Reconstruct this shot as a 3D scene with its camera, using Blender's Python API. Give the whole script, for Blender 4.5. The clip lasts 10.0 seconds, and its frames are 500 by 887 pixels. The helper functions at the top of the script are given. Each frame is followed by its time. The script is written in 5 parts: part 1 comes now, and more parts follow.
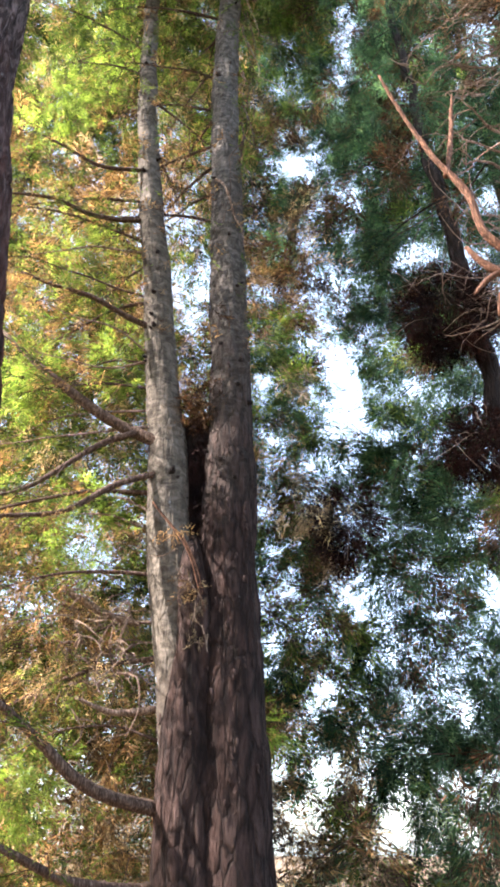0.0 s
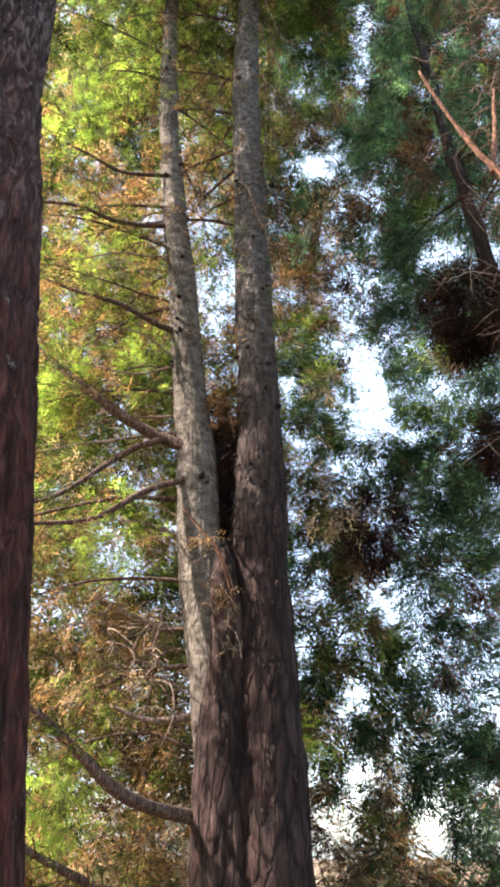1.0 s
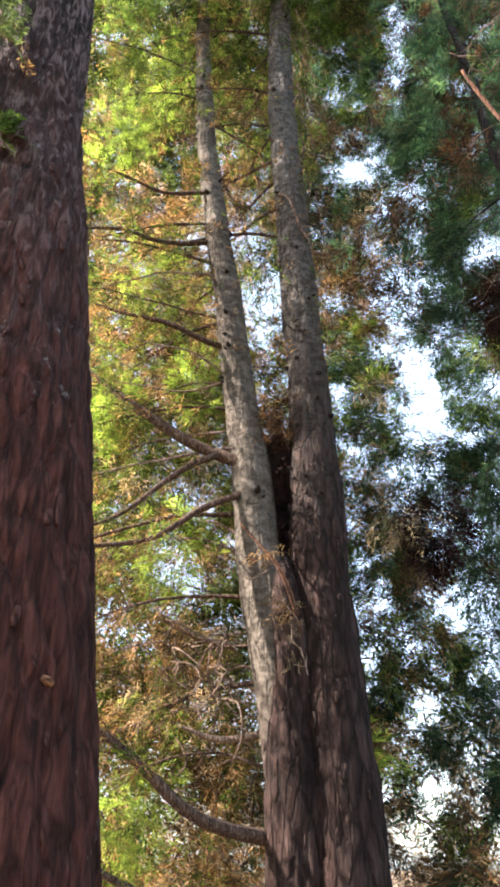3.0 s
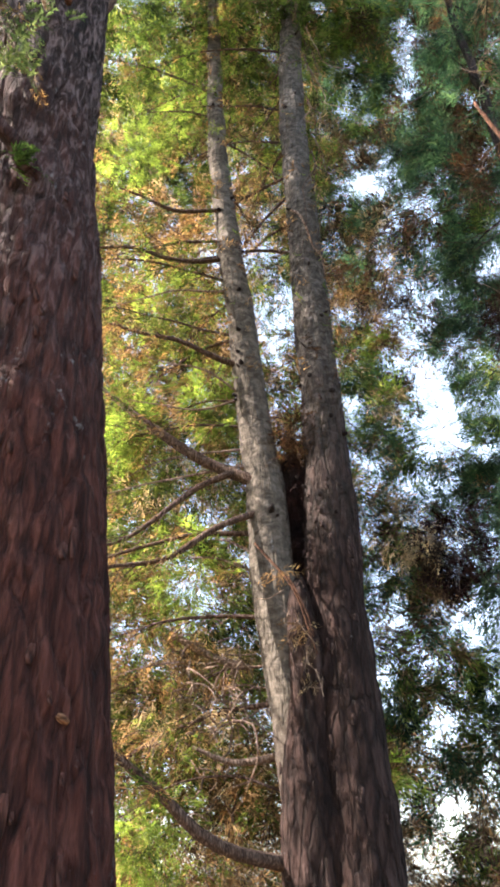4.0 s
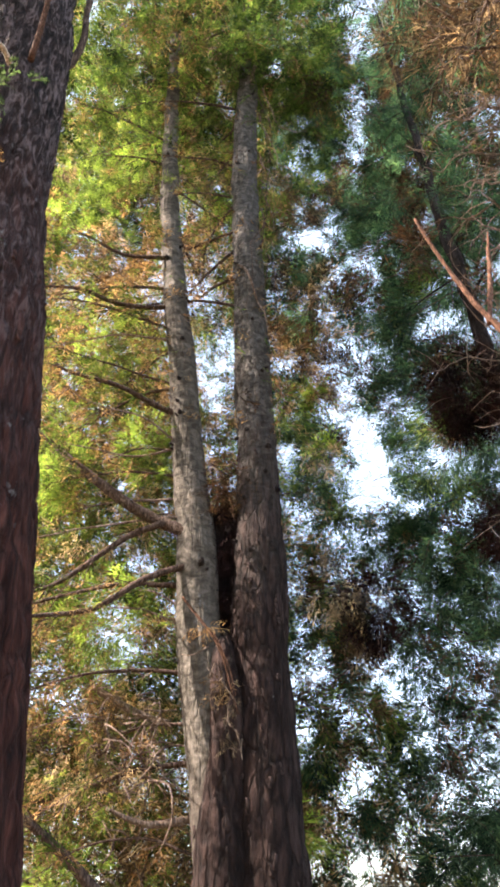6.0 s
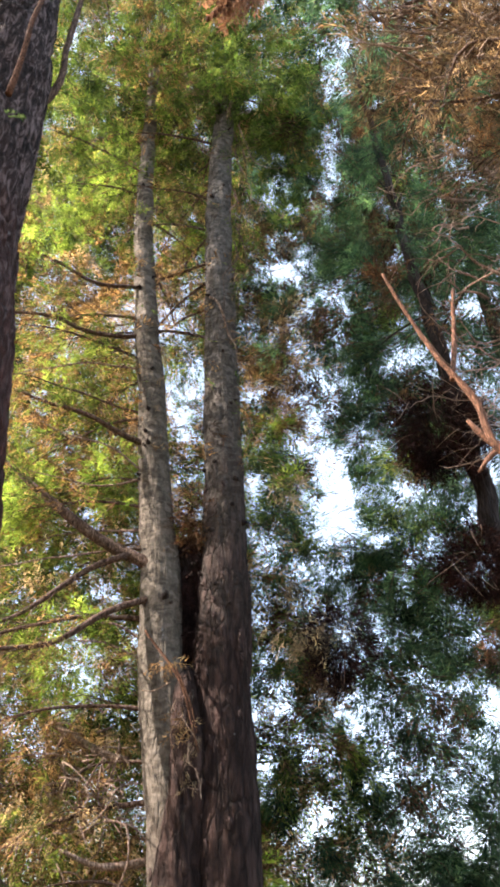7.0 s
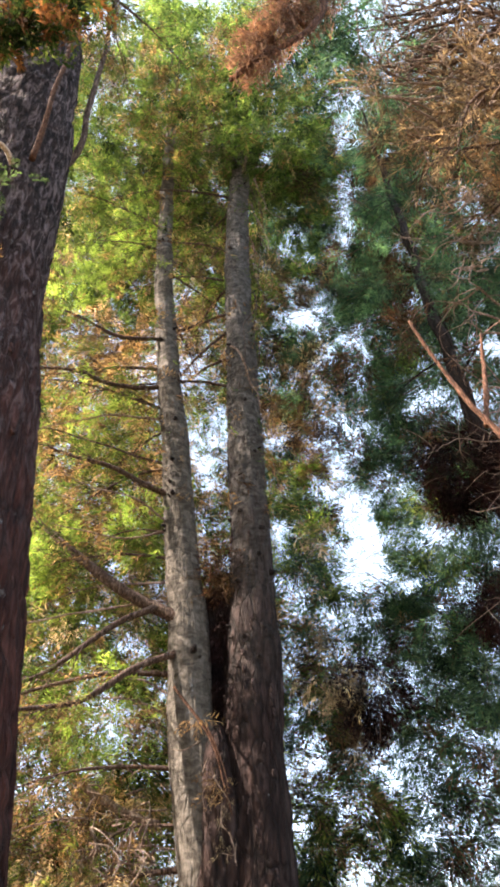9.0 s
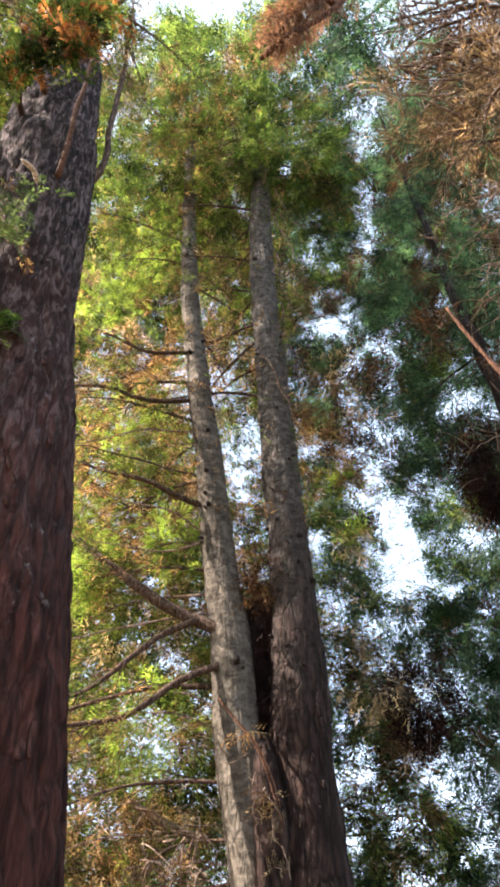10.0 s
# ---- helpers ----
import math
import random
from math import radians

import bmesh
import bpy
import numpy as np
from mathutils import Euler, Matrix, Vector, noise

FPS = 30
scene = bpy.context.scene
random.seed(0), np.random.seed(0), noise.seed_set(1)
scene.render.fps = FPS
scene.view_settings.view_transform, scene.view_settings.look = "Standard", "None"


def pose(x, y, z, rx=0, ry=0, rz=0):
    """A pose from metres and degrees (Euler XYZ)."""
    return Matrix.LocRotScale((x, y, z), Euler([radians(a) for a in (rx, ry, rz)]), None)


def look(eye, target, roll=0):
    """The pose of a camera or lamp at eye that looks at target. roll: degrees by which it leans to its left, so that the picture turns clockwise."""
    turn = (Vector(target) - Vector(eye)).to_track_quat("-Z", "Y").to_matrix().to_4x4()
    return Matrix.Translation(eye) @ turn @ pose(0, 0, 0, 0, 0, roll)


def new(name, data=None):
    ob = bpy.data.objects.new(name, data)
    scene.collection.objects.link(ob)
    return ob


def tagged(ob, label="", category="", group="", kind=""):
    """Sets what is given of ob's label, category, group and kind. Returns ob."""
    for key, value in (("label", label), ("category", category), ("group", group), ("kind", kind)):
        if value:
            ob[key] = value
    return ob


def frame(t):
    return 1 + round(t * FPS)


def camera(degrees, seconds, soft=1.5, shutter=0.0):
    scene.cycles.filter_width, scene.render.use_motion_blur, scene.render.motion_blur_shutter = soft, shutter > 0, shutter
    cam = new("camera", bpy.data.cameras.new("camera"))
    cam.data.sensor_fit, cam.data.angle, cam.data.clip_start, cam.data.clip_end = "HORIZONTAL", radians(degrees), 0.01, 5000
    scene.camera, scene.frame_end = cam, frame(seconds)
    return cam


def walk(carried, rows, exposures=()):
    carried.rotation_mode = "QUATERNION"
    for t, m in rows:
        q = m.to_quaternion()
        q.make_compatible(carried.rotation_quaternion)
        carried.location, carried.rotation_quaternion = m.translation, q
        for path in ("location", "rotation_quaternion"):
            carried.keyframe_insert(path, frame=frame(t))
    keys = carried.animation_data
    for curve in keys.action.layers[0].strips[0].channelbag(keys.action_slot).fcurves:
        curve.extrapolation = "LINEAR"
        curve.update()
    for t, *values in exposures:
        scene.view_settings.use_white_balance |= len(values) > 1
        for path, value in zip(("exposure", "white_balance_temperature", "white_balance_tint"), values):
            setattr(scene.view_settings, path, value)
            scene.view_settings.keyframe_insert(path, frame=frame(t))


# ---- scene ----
cam = camera(38.70, 10.0, soft=3.4)
PATH = [
    (0.0, (0.000, 0.000, 1.600), (0.000, 5.196, 4.600), -0.00),
    (0.5, (-0.038, 0.032, 1.619), (-0.122, 5.225, 4.623), 0.04),
    (1.0, (-0.076, 0.032, 1.638), (-0.254, 5.216, 4.655), 0.02),
    (1.5, (-0.085, 0.016, 1.669), (-0.356, 5.184, 4.705), -0.09),
    (2.0, (-0.098, 0.024, 1.676), (-0.466, 5.172, 4.735), -0.14),
    (2.5, (-0.092, 0.049, 1.661), (-0.582, 5.179, 4.735), -0.22),
    (3.0, (-0.088, 0.049, 1.695), (-0.705, 5.160, 4.778), -0.46),
    (4.5, (-0.081, -0.017, 1.806), (-0.810, 5.006, 5.006), -0.11),
    (5.0, (-0.068, -0.046, 1.836), (-0.653, 4.963, 5.088), 0.01),
    (5.5, (-0.088, -0.065, 1.855), (-0.461, 4.917, 5.178), -0.02),
    (6.0, (-0.077, -0.123, 1.898), (-0.238, 4.824, 5.289), -0.22),
    (7.5, (-0.064, -0.197, 1.963), (0.079, 4.566, 5.609), -0.79),
    (8.0, (-0.039, -0.217, 1.972), (0.080, 4.490, 5.691), -0.74),
    (8.5, (-0.069, -0.200, 1.987), (-0.012, 4.448, 5.780), -0.84),
    (9.0, (-0.094, -0.159, 2.001), (-0.168, 4.430, 5.866), -0.93),
    (9.5, (-0.116, -0.131, 1.999), (-0.329, 4.402, 5.924), -1.15),
    (10.0, (-0.130, -0.093, 1.983), (-0.455, 4.403, 5.943), -1.36),
]
walk(cam, [(t, look(eye, target, roll)) for t, eye, target, roll in PATH], exposures=[(0.0, 2.82, 6600, 21), (0.7, 2.58, 6800, 21), (3.0, 2.62, 6850, 21), (7.5, 2.44, 7000, 21), (10.0, 2.44, 7050, 21)])

# ---------------------------------------------------------------- light
SUN_FROM = Vector((-0.77, -0.19, 0.61)).normalized()
world = bpy.data.worlds.new("world")
scene.world = world
world.use_nodes = True
wn = world.node_tree.nodes
sky = wn.new("ShaderNodeTexSky")
sky.sky_type = 'NISHITA'
sky.sun_disc = False
sky.sun_elevation = math.asin(SUN_FROM.z)
sky.sun_rotation = math.atan2(SUN_FROM.x, SUN_FROM.y)
sky.air_density, sky.dust_density, sky.ozone_density = 1.0, 2.0, 0.6
haze = wn.new("ShaderNodeMix")
haze.data_type, haze.blend_type = 'RGBA', 'ADD'
haze.inputs[0].default_value = 1.0
haze.inputs[7].default_value = (1.35, 1.80, 1.90, 1)
world.node_tree.links.new(sky.outputs[0], haze.inputs[6])
world.node_tree.links.new(haze.outputs[2], wn["Background"].inputs[0])
wn["Background"].inputs[1].default_value = 0.11
sun_data = bpy.data.lights.new("sun", 'SUN')
sun_data.energy, sun_data.angle, sun_data.color = 5.0, radians(0.55), (1.0, 0.93, 0.82)
sun = new("sun", sun_data)
sun.matrix_world = look((-30, -8, 32), Vector((-30, -8, 32)) - SUN_FROM)


# ---------------------------------------------------------------- materials
def material(name):
    m = bpy.data.materials.new(name)
    m.use_nodes = True
    t = m.node_tree
    return m, t, t.nodes["Principled BSDF"], t.nodes["Material Output"]


def node(t, kind, **values):
    n = t.nodes.new(kind)
    for key, value in values.items():
        n.inputs[key].default_value = value
    return n


def ramp(t, source, stops):
    n = t.nodes.new("ShaderNodeValToRGB")
    e = n.color_ramp.elements
    e[0].position, e[0].color = stops[0][0], (*stops[0][1], 1)
    e[1].position, e[1].color = stops[-1][0], (*stops[-1][1], 1)
    for at, c in stops[1:-1]:
        e.new(at).color = (*c, 1)
    t.links.new(source, n.inputs[0])
    return n.outputs[0]


def stretched(t, x, y, z):
    c = t.nodes.new("ShaderNodeTexCoord")
    m = t.nodes.new("ShaderNodeMapping")
    m.inputs["Scale"].default_value = (x, y, z)
    t.links.new(c.outputs["Object"], m.inputs[0])
    return m.outputs[0]


def mixed(t, fac, a, b, how='MIX'):
    n = t.nodes.new("ShaderNodeMix")
    n.data_type, n.blend_type = 'RGBA', how
    if isinstance(fac, float):
        n.inputs[0].default_value = fac
    else:
        t.links.new(fac, n.inputs[0])
    t.links.new(a, n.inputs[6])
    t.links.new(b, n.inputs[7])
    return n.outputs[2]


def bark_material(name, furrow, plate, pale, across, along, lichen, bump, upper=None, ring=(0.45, 1.3), plated=0.8):
    """Fibrous bark: strips along the stem, plates, and patches of lichen. upper: (from, to, furrow, plate, pale) of the
    younger, smoother bark that it turns into between two heights; ring: the grain of that bark across and along the stem; plated: how deep the joints between plates are."""
    m, t, p, _ = material(name)

    def layer(a, b, dark, middle, light, lo=0.34, hi=0.66):
        strips = node(t, "ShaderNodeTexNoise", Scale=1.0, Detail=7.0, Roughness=0.62, Distortion=0.8)
        t.links.new(stretched(t, a, a, b), strips.inputs[0])
        return ramp(t, strips.outputs[0], [(lo, dark), (0.5, middle), (hi, light)]), strips.outputs[0]

    tone, height = layer(across * 1.3, along * 0.55, furrow, plate, pale, 0.28, 0.74)
    crack = node(t, "ShaderNodeTexNoise", Scale=1.0, Detail=4.0, Roughness=0.55, Distortion=0.25)
    t.links.new(stretched(t, across * 1.1, across * 1.1, along * 0.34), crack.inputs[0])
    gap = ramp(t, crack.outputs[0], [(0.34, (0.22, 0.19, 0.19)), (0.45, (0.85, 0.85, 0.85)), (0.62, (1.15, 1.15, 1.15))])
    tone = mixed(t, 0.8, tone, gap, 'MULTIPLY')
    bent = node(t, "ShaderNodeTexNoise", Scale=1.0, Detail=4.0)
    t.links.new(stretched(t, across * 0.7, across * 0.7, along * 0.6), bent.inputs[0])
    place = t.nodes.new("ShaderNodeMix")
    place.data_type, place.blend_type = 'RGBA', 'LINEAR_LIGHT'
    place.inputs[0].default_value = 0.42
    t.links.new(stretched(t, across * 0.8, across * 0.8, along * 0.42), place.inputs[6])
    t.links.new(bent.outputs["Color"], place.inputs[7])
    cell = t.nodes.new("ShaderNodeTexVoronoi")
    cell.feature = 'DISTANCE_TO_EDGE'
    cell.inputs["Scale"].default_value = 1.0
    t.links.new(place.outputs[2], cell.inputs["Vector"])
    joint = ramp(t, cell.outputs["Distance"], [(0.0, (0.18, 0.155, 0.155)), (0.06, (0.55, 0.53, 0.53)), (0.17, (1.0, 1.0, 1.0)), (0.4, (1.12, 1.12, 1.13))])
    tone = mixed(t, plated, tone, joint, 'MULTIPLY')
    plates = t.nodes.new("ShaderNodeTexVoronoi")
    plates.inputs["Scale"].default_value = 1.0
    t.links.new(place.outputs[2], plates.inputs["Vector"])
    single = t.nodes.new("ShaderNodeSeparateColor")
    t.links.new(plates.outputs["Color"], single.inputs[0])
    tone = mixed(t, plated, tone, ramp(t, single.outputs[0], [(0.0, (0.66, 0.58, 0.55)), (0.5, (1.0, 0.98, 0.98)), (1.0, (1.2, 1.22, 1.26))]), 'MULTIPLY')
    fine = node(t, "ShaderNodeTexNoise", Scale=1.0, Detail=5.0, Roughness=0.6)
    t.links.new(stretched(t, across * 4, across * 4, along * 1.6), fine.inputs[0])
    if upper:
        low, high, dark, middle, light = upper
        young, _ = layer(across * ring[0], across * ring[1], dark, middle, light, 0.37, 0.63)
        c = t.nodes.new("ShaderNodeTexCoord")
        xyz = t.nodes.new("ShaderNodeSeparateXYZ")
        t.links.new(c.outputs["Object"], xyz.inputs[0])
        wave = node(t, "ShaderNodeTexNoise", Scale=1.3, Detail=5.0)
        t.links.new(c.outputs["Object"], wave.inputs[0])
        lift = node(t, "ShaderNodeMath")
        lift.operation = 'MULTIPLY_ADD'
        t.links.new(wave.outputs[0], lift.inputs[0])
        lift.inputs[1].default_value = 3.0
        t.links.new(xyz.outputs[2], lift.inputs[2])
        span = node(t, "ShaderNodeMapRange")
        span.inputs[1].default_value, span.inputs[2].default_value = low + 1.5, high + 1.5
        t.links.new(lift.outputs[0], span.inputs[0])
        tone = mixed(t, span.outputs[0], tone, young)
    grains = ramp(t, fine.outputs[0], [(0.3, (0.55, 0.52, 0.50)), (0.7, (1.25, 1.22, 1.2))])
    tone = mixed(t, 0.6, tone, grains, 'MULTIPLY')
    patch = node(t, "ShaderNodeTexNoise", Scale=1.6, Detail=5.0, Roughness=0.6)
    t.links.new(stretched(t, 1.6, 1.6, 0.9), patch.inputs[0])
    spot = node(t, "ShaderNodeTexNoise", Scale=1.0, Detail=8.0, Roughness=0.75)
    t.links.new(stretched(t, 22, 22, 14), spot.inputs[0])
    both = node(t, "ShaderNodeMath")
    both.operation = 'MULTIPLY'
    t.links.new(patch.outputs[0], both.inputs[0])
    t.links.new(spot.outputs[0], both.inputs[1])
    cover = ramp(t, both.outputs[0], [(lichen, (0, 0, 0)), (lichen + 0.07, (0.8, 0.8, 0.8))])
    gray = node(t, "ShaderNodeRGB")
    gray.outputs[0].default_value = (0.23, 0.24, 0.245, 1)
    tone = mixed(t, cover, tone, gray.outputs[0])
    t.links.new(tone, p.inputs["Base Color"])
    p.inputs["Roughness"].default_value = 0.92
    p.inputs["Specular IOR Level"].default_value = 0.2
    relief = node(t, "ShaderNodeMath")
    t.links.new(height, relief.inputs[0])
    t.links.new(fine.outputs[0], relief.inputs[1])
    total = node(t, "ShaderNodeMath")
    t.links.new(relief.outputs[0], total.inputs[0])
    t.links.new(crack.outputs[0], total.inputs[1])
    edge = node(t, "ShaderNodeMapRange")
    edge.inputs[2].default_value = 0.12
    edge.inputs[4].default_value = 0.6 * plated
    t.links.new(cell.outputs["Distance"], edge.inputs[0])
    more = node(t, "ShaderNodeMath")
    t.links.new(total.outputs[0], more.inputs[0])
    t.links.new(edge.outputs[0], more.inputs[1])
    relief = more
    b = node(t, "ShaderNodeBump", Strength=bump, Distance=0.04)
    t.links.new(relief.outputs[0], b.inputs["Height"])
    t.links.new(b.outputs[0], p.inputs["Normal"])
    return m


def leaf_material(name, colours, glow, share):
    """Thin leaves: each varies in colour, and lets some light through."""
    m, t, p, out = material(name)
    g = t.nodes.new("ShaderNodeNewGeometry")
    base = ramp(t, g.outputs["Random Per Island"], [(i / (len(colours) - 1), c) for i, c in enumerate(colours)])
    # sun specks and dark pockets between sprays, put into the colour by noise
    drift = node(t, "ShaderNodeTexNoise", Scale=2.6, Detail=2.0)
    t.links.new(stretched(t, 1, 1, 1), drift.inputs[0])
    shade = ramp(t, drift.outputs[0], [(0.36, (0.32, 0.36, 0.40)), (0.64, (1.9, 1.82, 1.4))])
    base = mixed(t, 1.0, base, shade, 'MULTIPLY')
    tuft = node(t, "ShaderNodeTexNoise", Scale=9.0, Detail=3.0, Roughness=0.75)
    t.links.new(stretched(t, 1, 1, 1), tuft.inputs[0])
    dapple = ramp(t, tuft.outputs[0], [(0.34, (0.45, 0.48, 0.52)), (0.5, (0.9, 0.92, 0.94)), (0.66, (1.6, 1.52, 1.35))])
    base = mixed(t, 1.0, base, dapple, 'MULTIPLY')
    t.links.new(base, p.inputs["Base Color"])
    p.inputs["Roughness"].default_value = 0.6
    p.inputs["Specular IOR Level"].default_value = 0.08
    thin = t.nodes.new("ShaderNodeBsdfTranslucent")
    tint = node(t, "ShaderNodeRGB")
    tint.outputs[0].default_value = (*glow, 1)
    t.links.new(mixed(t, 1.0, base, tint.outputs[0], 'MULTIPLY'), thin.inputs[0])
    both = t.nodes.new("ShaderNodeMixShader")
    both.inputs[0].default_value = share
    t.links.new(p.outputs[0], both.inputs[1])
    t.links.new(thin.outputs[0], both.inputs[2])
    t.links.new(both.outputs[0], out.inputs[0])
    return m


BARK_RED = bark_material("bark_red", (0.0153, 0.00464, 0.00338), (0.0662, 0.0219, 0.016), (0.14, 0.0581, 0.0444), 22, 8.0, 0.36, 1.0,
                         (3.4, 6.4, (0.00594, 0.00397, 0.00431), (0.039, 0.0271, 0.027), (0.204, 0.162, 0.167)), (1.1, 0.30), 0.62)
BARK_GREY = bark_material("bark_grey", (0.0113, 0.00649, 0.00543), (0.0358, 0.0213, 0.018), (0.0701, 0.0476, 0.0409), 13, 7.0, 0.40, 1.0,
                          (4.2, 7.5, (0.0389, 0.0361, 0.0324), (0.0818, 0.0765, 0.0691), (0.14, 0.132, 0.12)), (0.85, 1.2))
BARK_SIDE = bark_material("bark_side", (0.0125, 0.00746, 0.0056), (0.038, 0.0232, 0.0179), (0.0716, 0.0497, 0.0391), 18, 8.0, 0.38, 0.45,
                          (2.0, 3.0, (0.0447, 0.0391, 0.0319), (0.0832, 0.0746, 0.0618), (0.134, 0.121, 0.103)), (0.55, 0.8))
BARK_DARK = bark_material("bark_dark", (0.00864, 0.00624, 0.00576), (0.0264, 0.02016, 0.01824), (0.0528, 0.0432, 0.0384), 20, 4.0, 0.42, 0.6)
WOOD_LIMB = bark_material("limb_bark", (0.0375, 0.0225, 0.0165), (0.105, 0.07125, 0.0525), (0.2025, 0.1575, 0.1275), 60, 20.0, 0.40, 0.4)
WOOD_DEAD = bark_material("dead_wood", (0.109, 0.0702, 0.0468), (0.25, 0.187, 0.14), (0.39, 0.328, 0.265), 80, 24.0, 0.36, 0.4)
WOOD_ORANGE = bark_material("orange_wood", (0.050, 0.026, 0.017), (0.118, 0.060, 0.036), (0.20, 0.112, 0.072), 130, 40.0, 0.45, 0.3)
FLAKE = bark_material("bark_flake", (0.024, 0.010, 0.008), (0.074, 0.032, 0.025), (0.14, 0.073, 0.057), 30, 9.0, 0.45, 0.5)
SHRED = bark_material("bark_shred", (0.024, 0.0155, 0.013), (0.066, 0.044, 0.038), (0.125, 0.094, 0.083), 30, 9.0, 0.42, 0.5)
CHIP = bark_material("bark_chip", (0.10, 0.05, 0.028), (0.22, 0.115, 0.06), (0.32, 0.19, 0.11), 40, 12.0, 0.5, 0.4)
# the wood's sunlit left and shaded right are put into these leaf colours
LEAF_SUN = leaf_material("leaf_sunlit_green", [(0.0172, 0.0353, 0.0103), (0.0464, 0.0722, 0.0189), (0.11, 0.124, 0.0413)], (2.5, 2.5, 1.8), 0.52)
LEAF_LIME = leaf_material("leaf_lime_green", [(0.0486, 0.0878, 0.0198), (0.0864, 0.135, 0.0337), (0.136, 0.182, 0.0594)], (2.4, 2.4, 1.6), 0.55)
LEAF_MID = leaf_material("leaf_mid_green", [(0.020, 0.044, 0.014), (0.048, 0.082, 0.024), (0.105, 0.126, 0.044)], (2.2, 2.3, 1.7), 0.48)
LEAF_SHADED = leaf_material("leaf_shaded_green", [(0.014, 0.0383, 0.0242), (0.0295, 0.0598, 0.0382), (0.0604, 0.0933, 0.051)], (1.75, 2.05, 1.8), 0.42)
LEAF_DEAD = leaf_material("leaf_dead_brown", [(0.0684, 0.0386, 0.0213), (0.169, 0.105, 0.0572), (0.383, 0.277, 0.168)], (1.4, 1.25, 1.0), 0.38)
LEAF_TAN = leaf_material("leaf_dead_tan", [(0.050, 0.035, 0.027), (0.115, 0.082, 0.061), (0.27, 0.205, 0.155)], (1.3, 1.2, 1.0), 0.35)
LEAF_PALE = leaf_material("leaf_dead_pale", [(0.20, 0.145, 0.095), (0.38, 0.29, 0.19), (0.55, 0.45, 0.31)], (1.2, 1.15, 1.0), 0.35)
LEAF_RUST = leaf_material("leaf_dead_rust", [(0.0527, 0.0304, 0.0252), (0.0806, 0.0482, 0.0396), (0.112, 0.0726, 0.0605)], (1.4, 1.2, 1.0), 0.4)
LEAF_ORANGE = leaf_material("leaf_dead_orange", [(0.11, 0.045, 0.018), (0.26, 0.115, 0.045), (0.42, 0.22, 0.10)], (1.4, 1.2, 1.0), 0.4)
LEAF_STRAW = leaf_material("leaf_dead_straw", [(0.06, 0.0408, 0.0288), (0.114, 0.0808, 0.057), (0.204, 0.156, 0.114)], (1.3, 1.2, 1.0), 0.35)
LEAF_SPRIG = leaf_material("leaf_grey_green", [(0.040, 0.066, 0.030), (0.075, 0.110, 0.052), (0.13, 0.165, 0.085)], (1.8, 1.9, 1.5), 0.35)
BRIGHT_WOOD = bark_material("bright_wood", (0.45, 0.36, 0.27), (0.62, 0.54, 0.44), (0.75, 0.69, 0.60), 90, 90.0, 0.5, 0.2)
# maroon, darkened and blued to put the fork's shade into its needles
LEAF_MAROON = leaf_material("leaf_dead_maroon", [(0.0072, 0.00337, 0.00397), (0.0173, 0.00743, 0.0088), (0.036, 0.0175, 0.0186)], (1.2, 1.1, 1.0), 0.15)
LEAF_DULL = leaf_material("leaf_dead_dull", [(0.03, 0.0156, 0.0108), (0.066, 0.0372, 0.024), (0.132, 0.084, 0.054)], (1.2, 1.1, 1.0), 0.25)


# ---------------------------------------------------------------- shapes
def lattice(i):
    n = (i[:, 0] * 374761393 + i[:, 1] * 668265263 + i[:, 2] * 1274126177) & 0xFFFFFFFF
    n = ((n ^ (n >> 13)) * 1103515245) & 0xFFFFFFFF
    n = ((n ^ (n >> 16)) * 1274126177) & 0xFFFFFFFF
    return (n & 0xFFFF) / 32767.5 - 1.0


def grain(p):
    """Smooth value noise, -1 to 1, at many points at once."""
    i = np.floor(p).astype(np.int64)
    f = p - i
    f = f * f * (3 - 2 * f)
    total = np.zeros(len(p))
    for dx in (0, 1):
        for dy in (0, 1):
            for dz in (0, 1):
                w = (f[:, 0] if dx else 1 - f[:, 0]) * (f[:, 1] if dy else 1 - f[:, 1]) * (f[:, 2] if dz else 1 - f[:, 2])
                total += w * lattice(i + np.array((dx, dy, dz)))
    return total


def spline(points, step):
    """A smooth line through points (rows of any length), with about that step along its first three columns."""
    p = np.array(points, float)
    p = np.vstack([2 * p[0] - p[1], p, 2 * p[-1] - p[-2]])
    out = []
    for k in range(1, len(p) - 2):
        a, b, c, d = p[k - 1:k + 3]
        n = max(1, int(np.linalg.norm(c[:3] - b[:3]) / step))
        for s in np.arange(n) / n:
            out.append(0.5 * (2 * b + (c - a) * s + (2 * a - 5 * b + 4 * c - d) * s * s + (3 * b - a - 3 * c + d) * s ** 3))
    out.append(p[-2])
    return np.array(out)


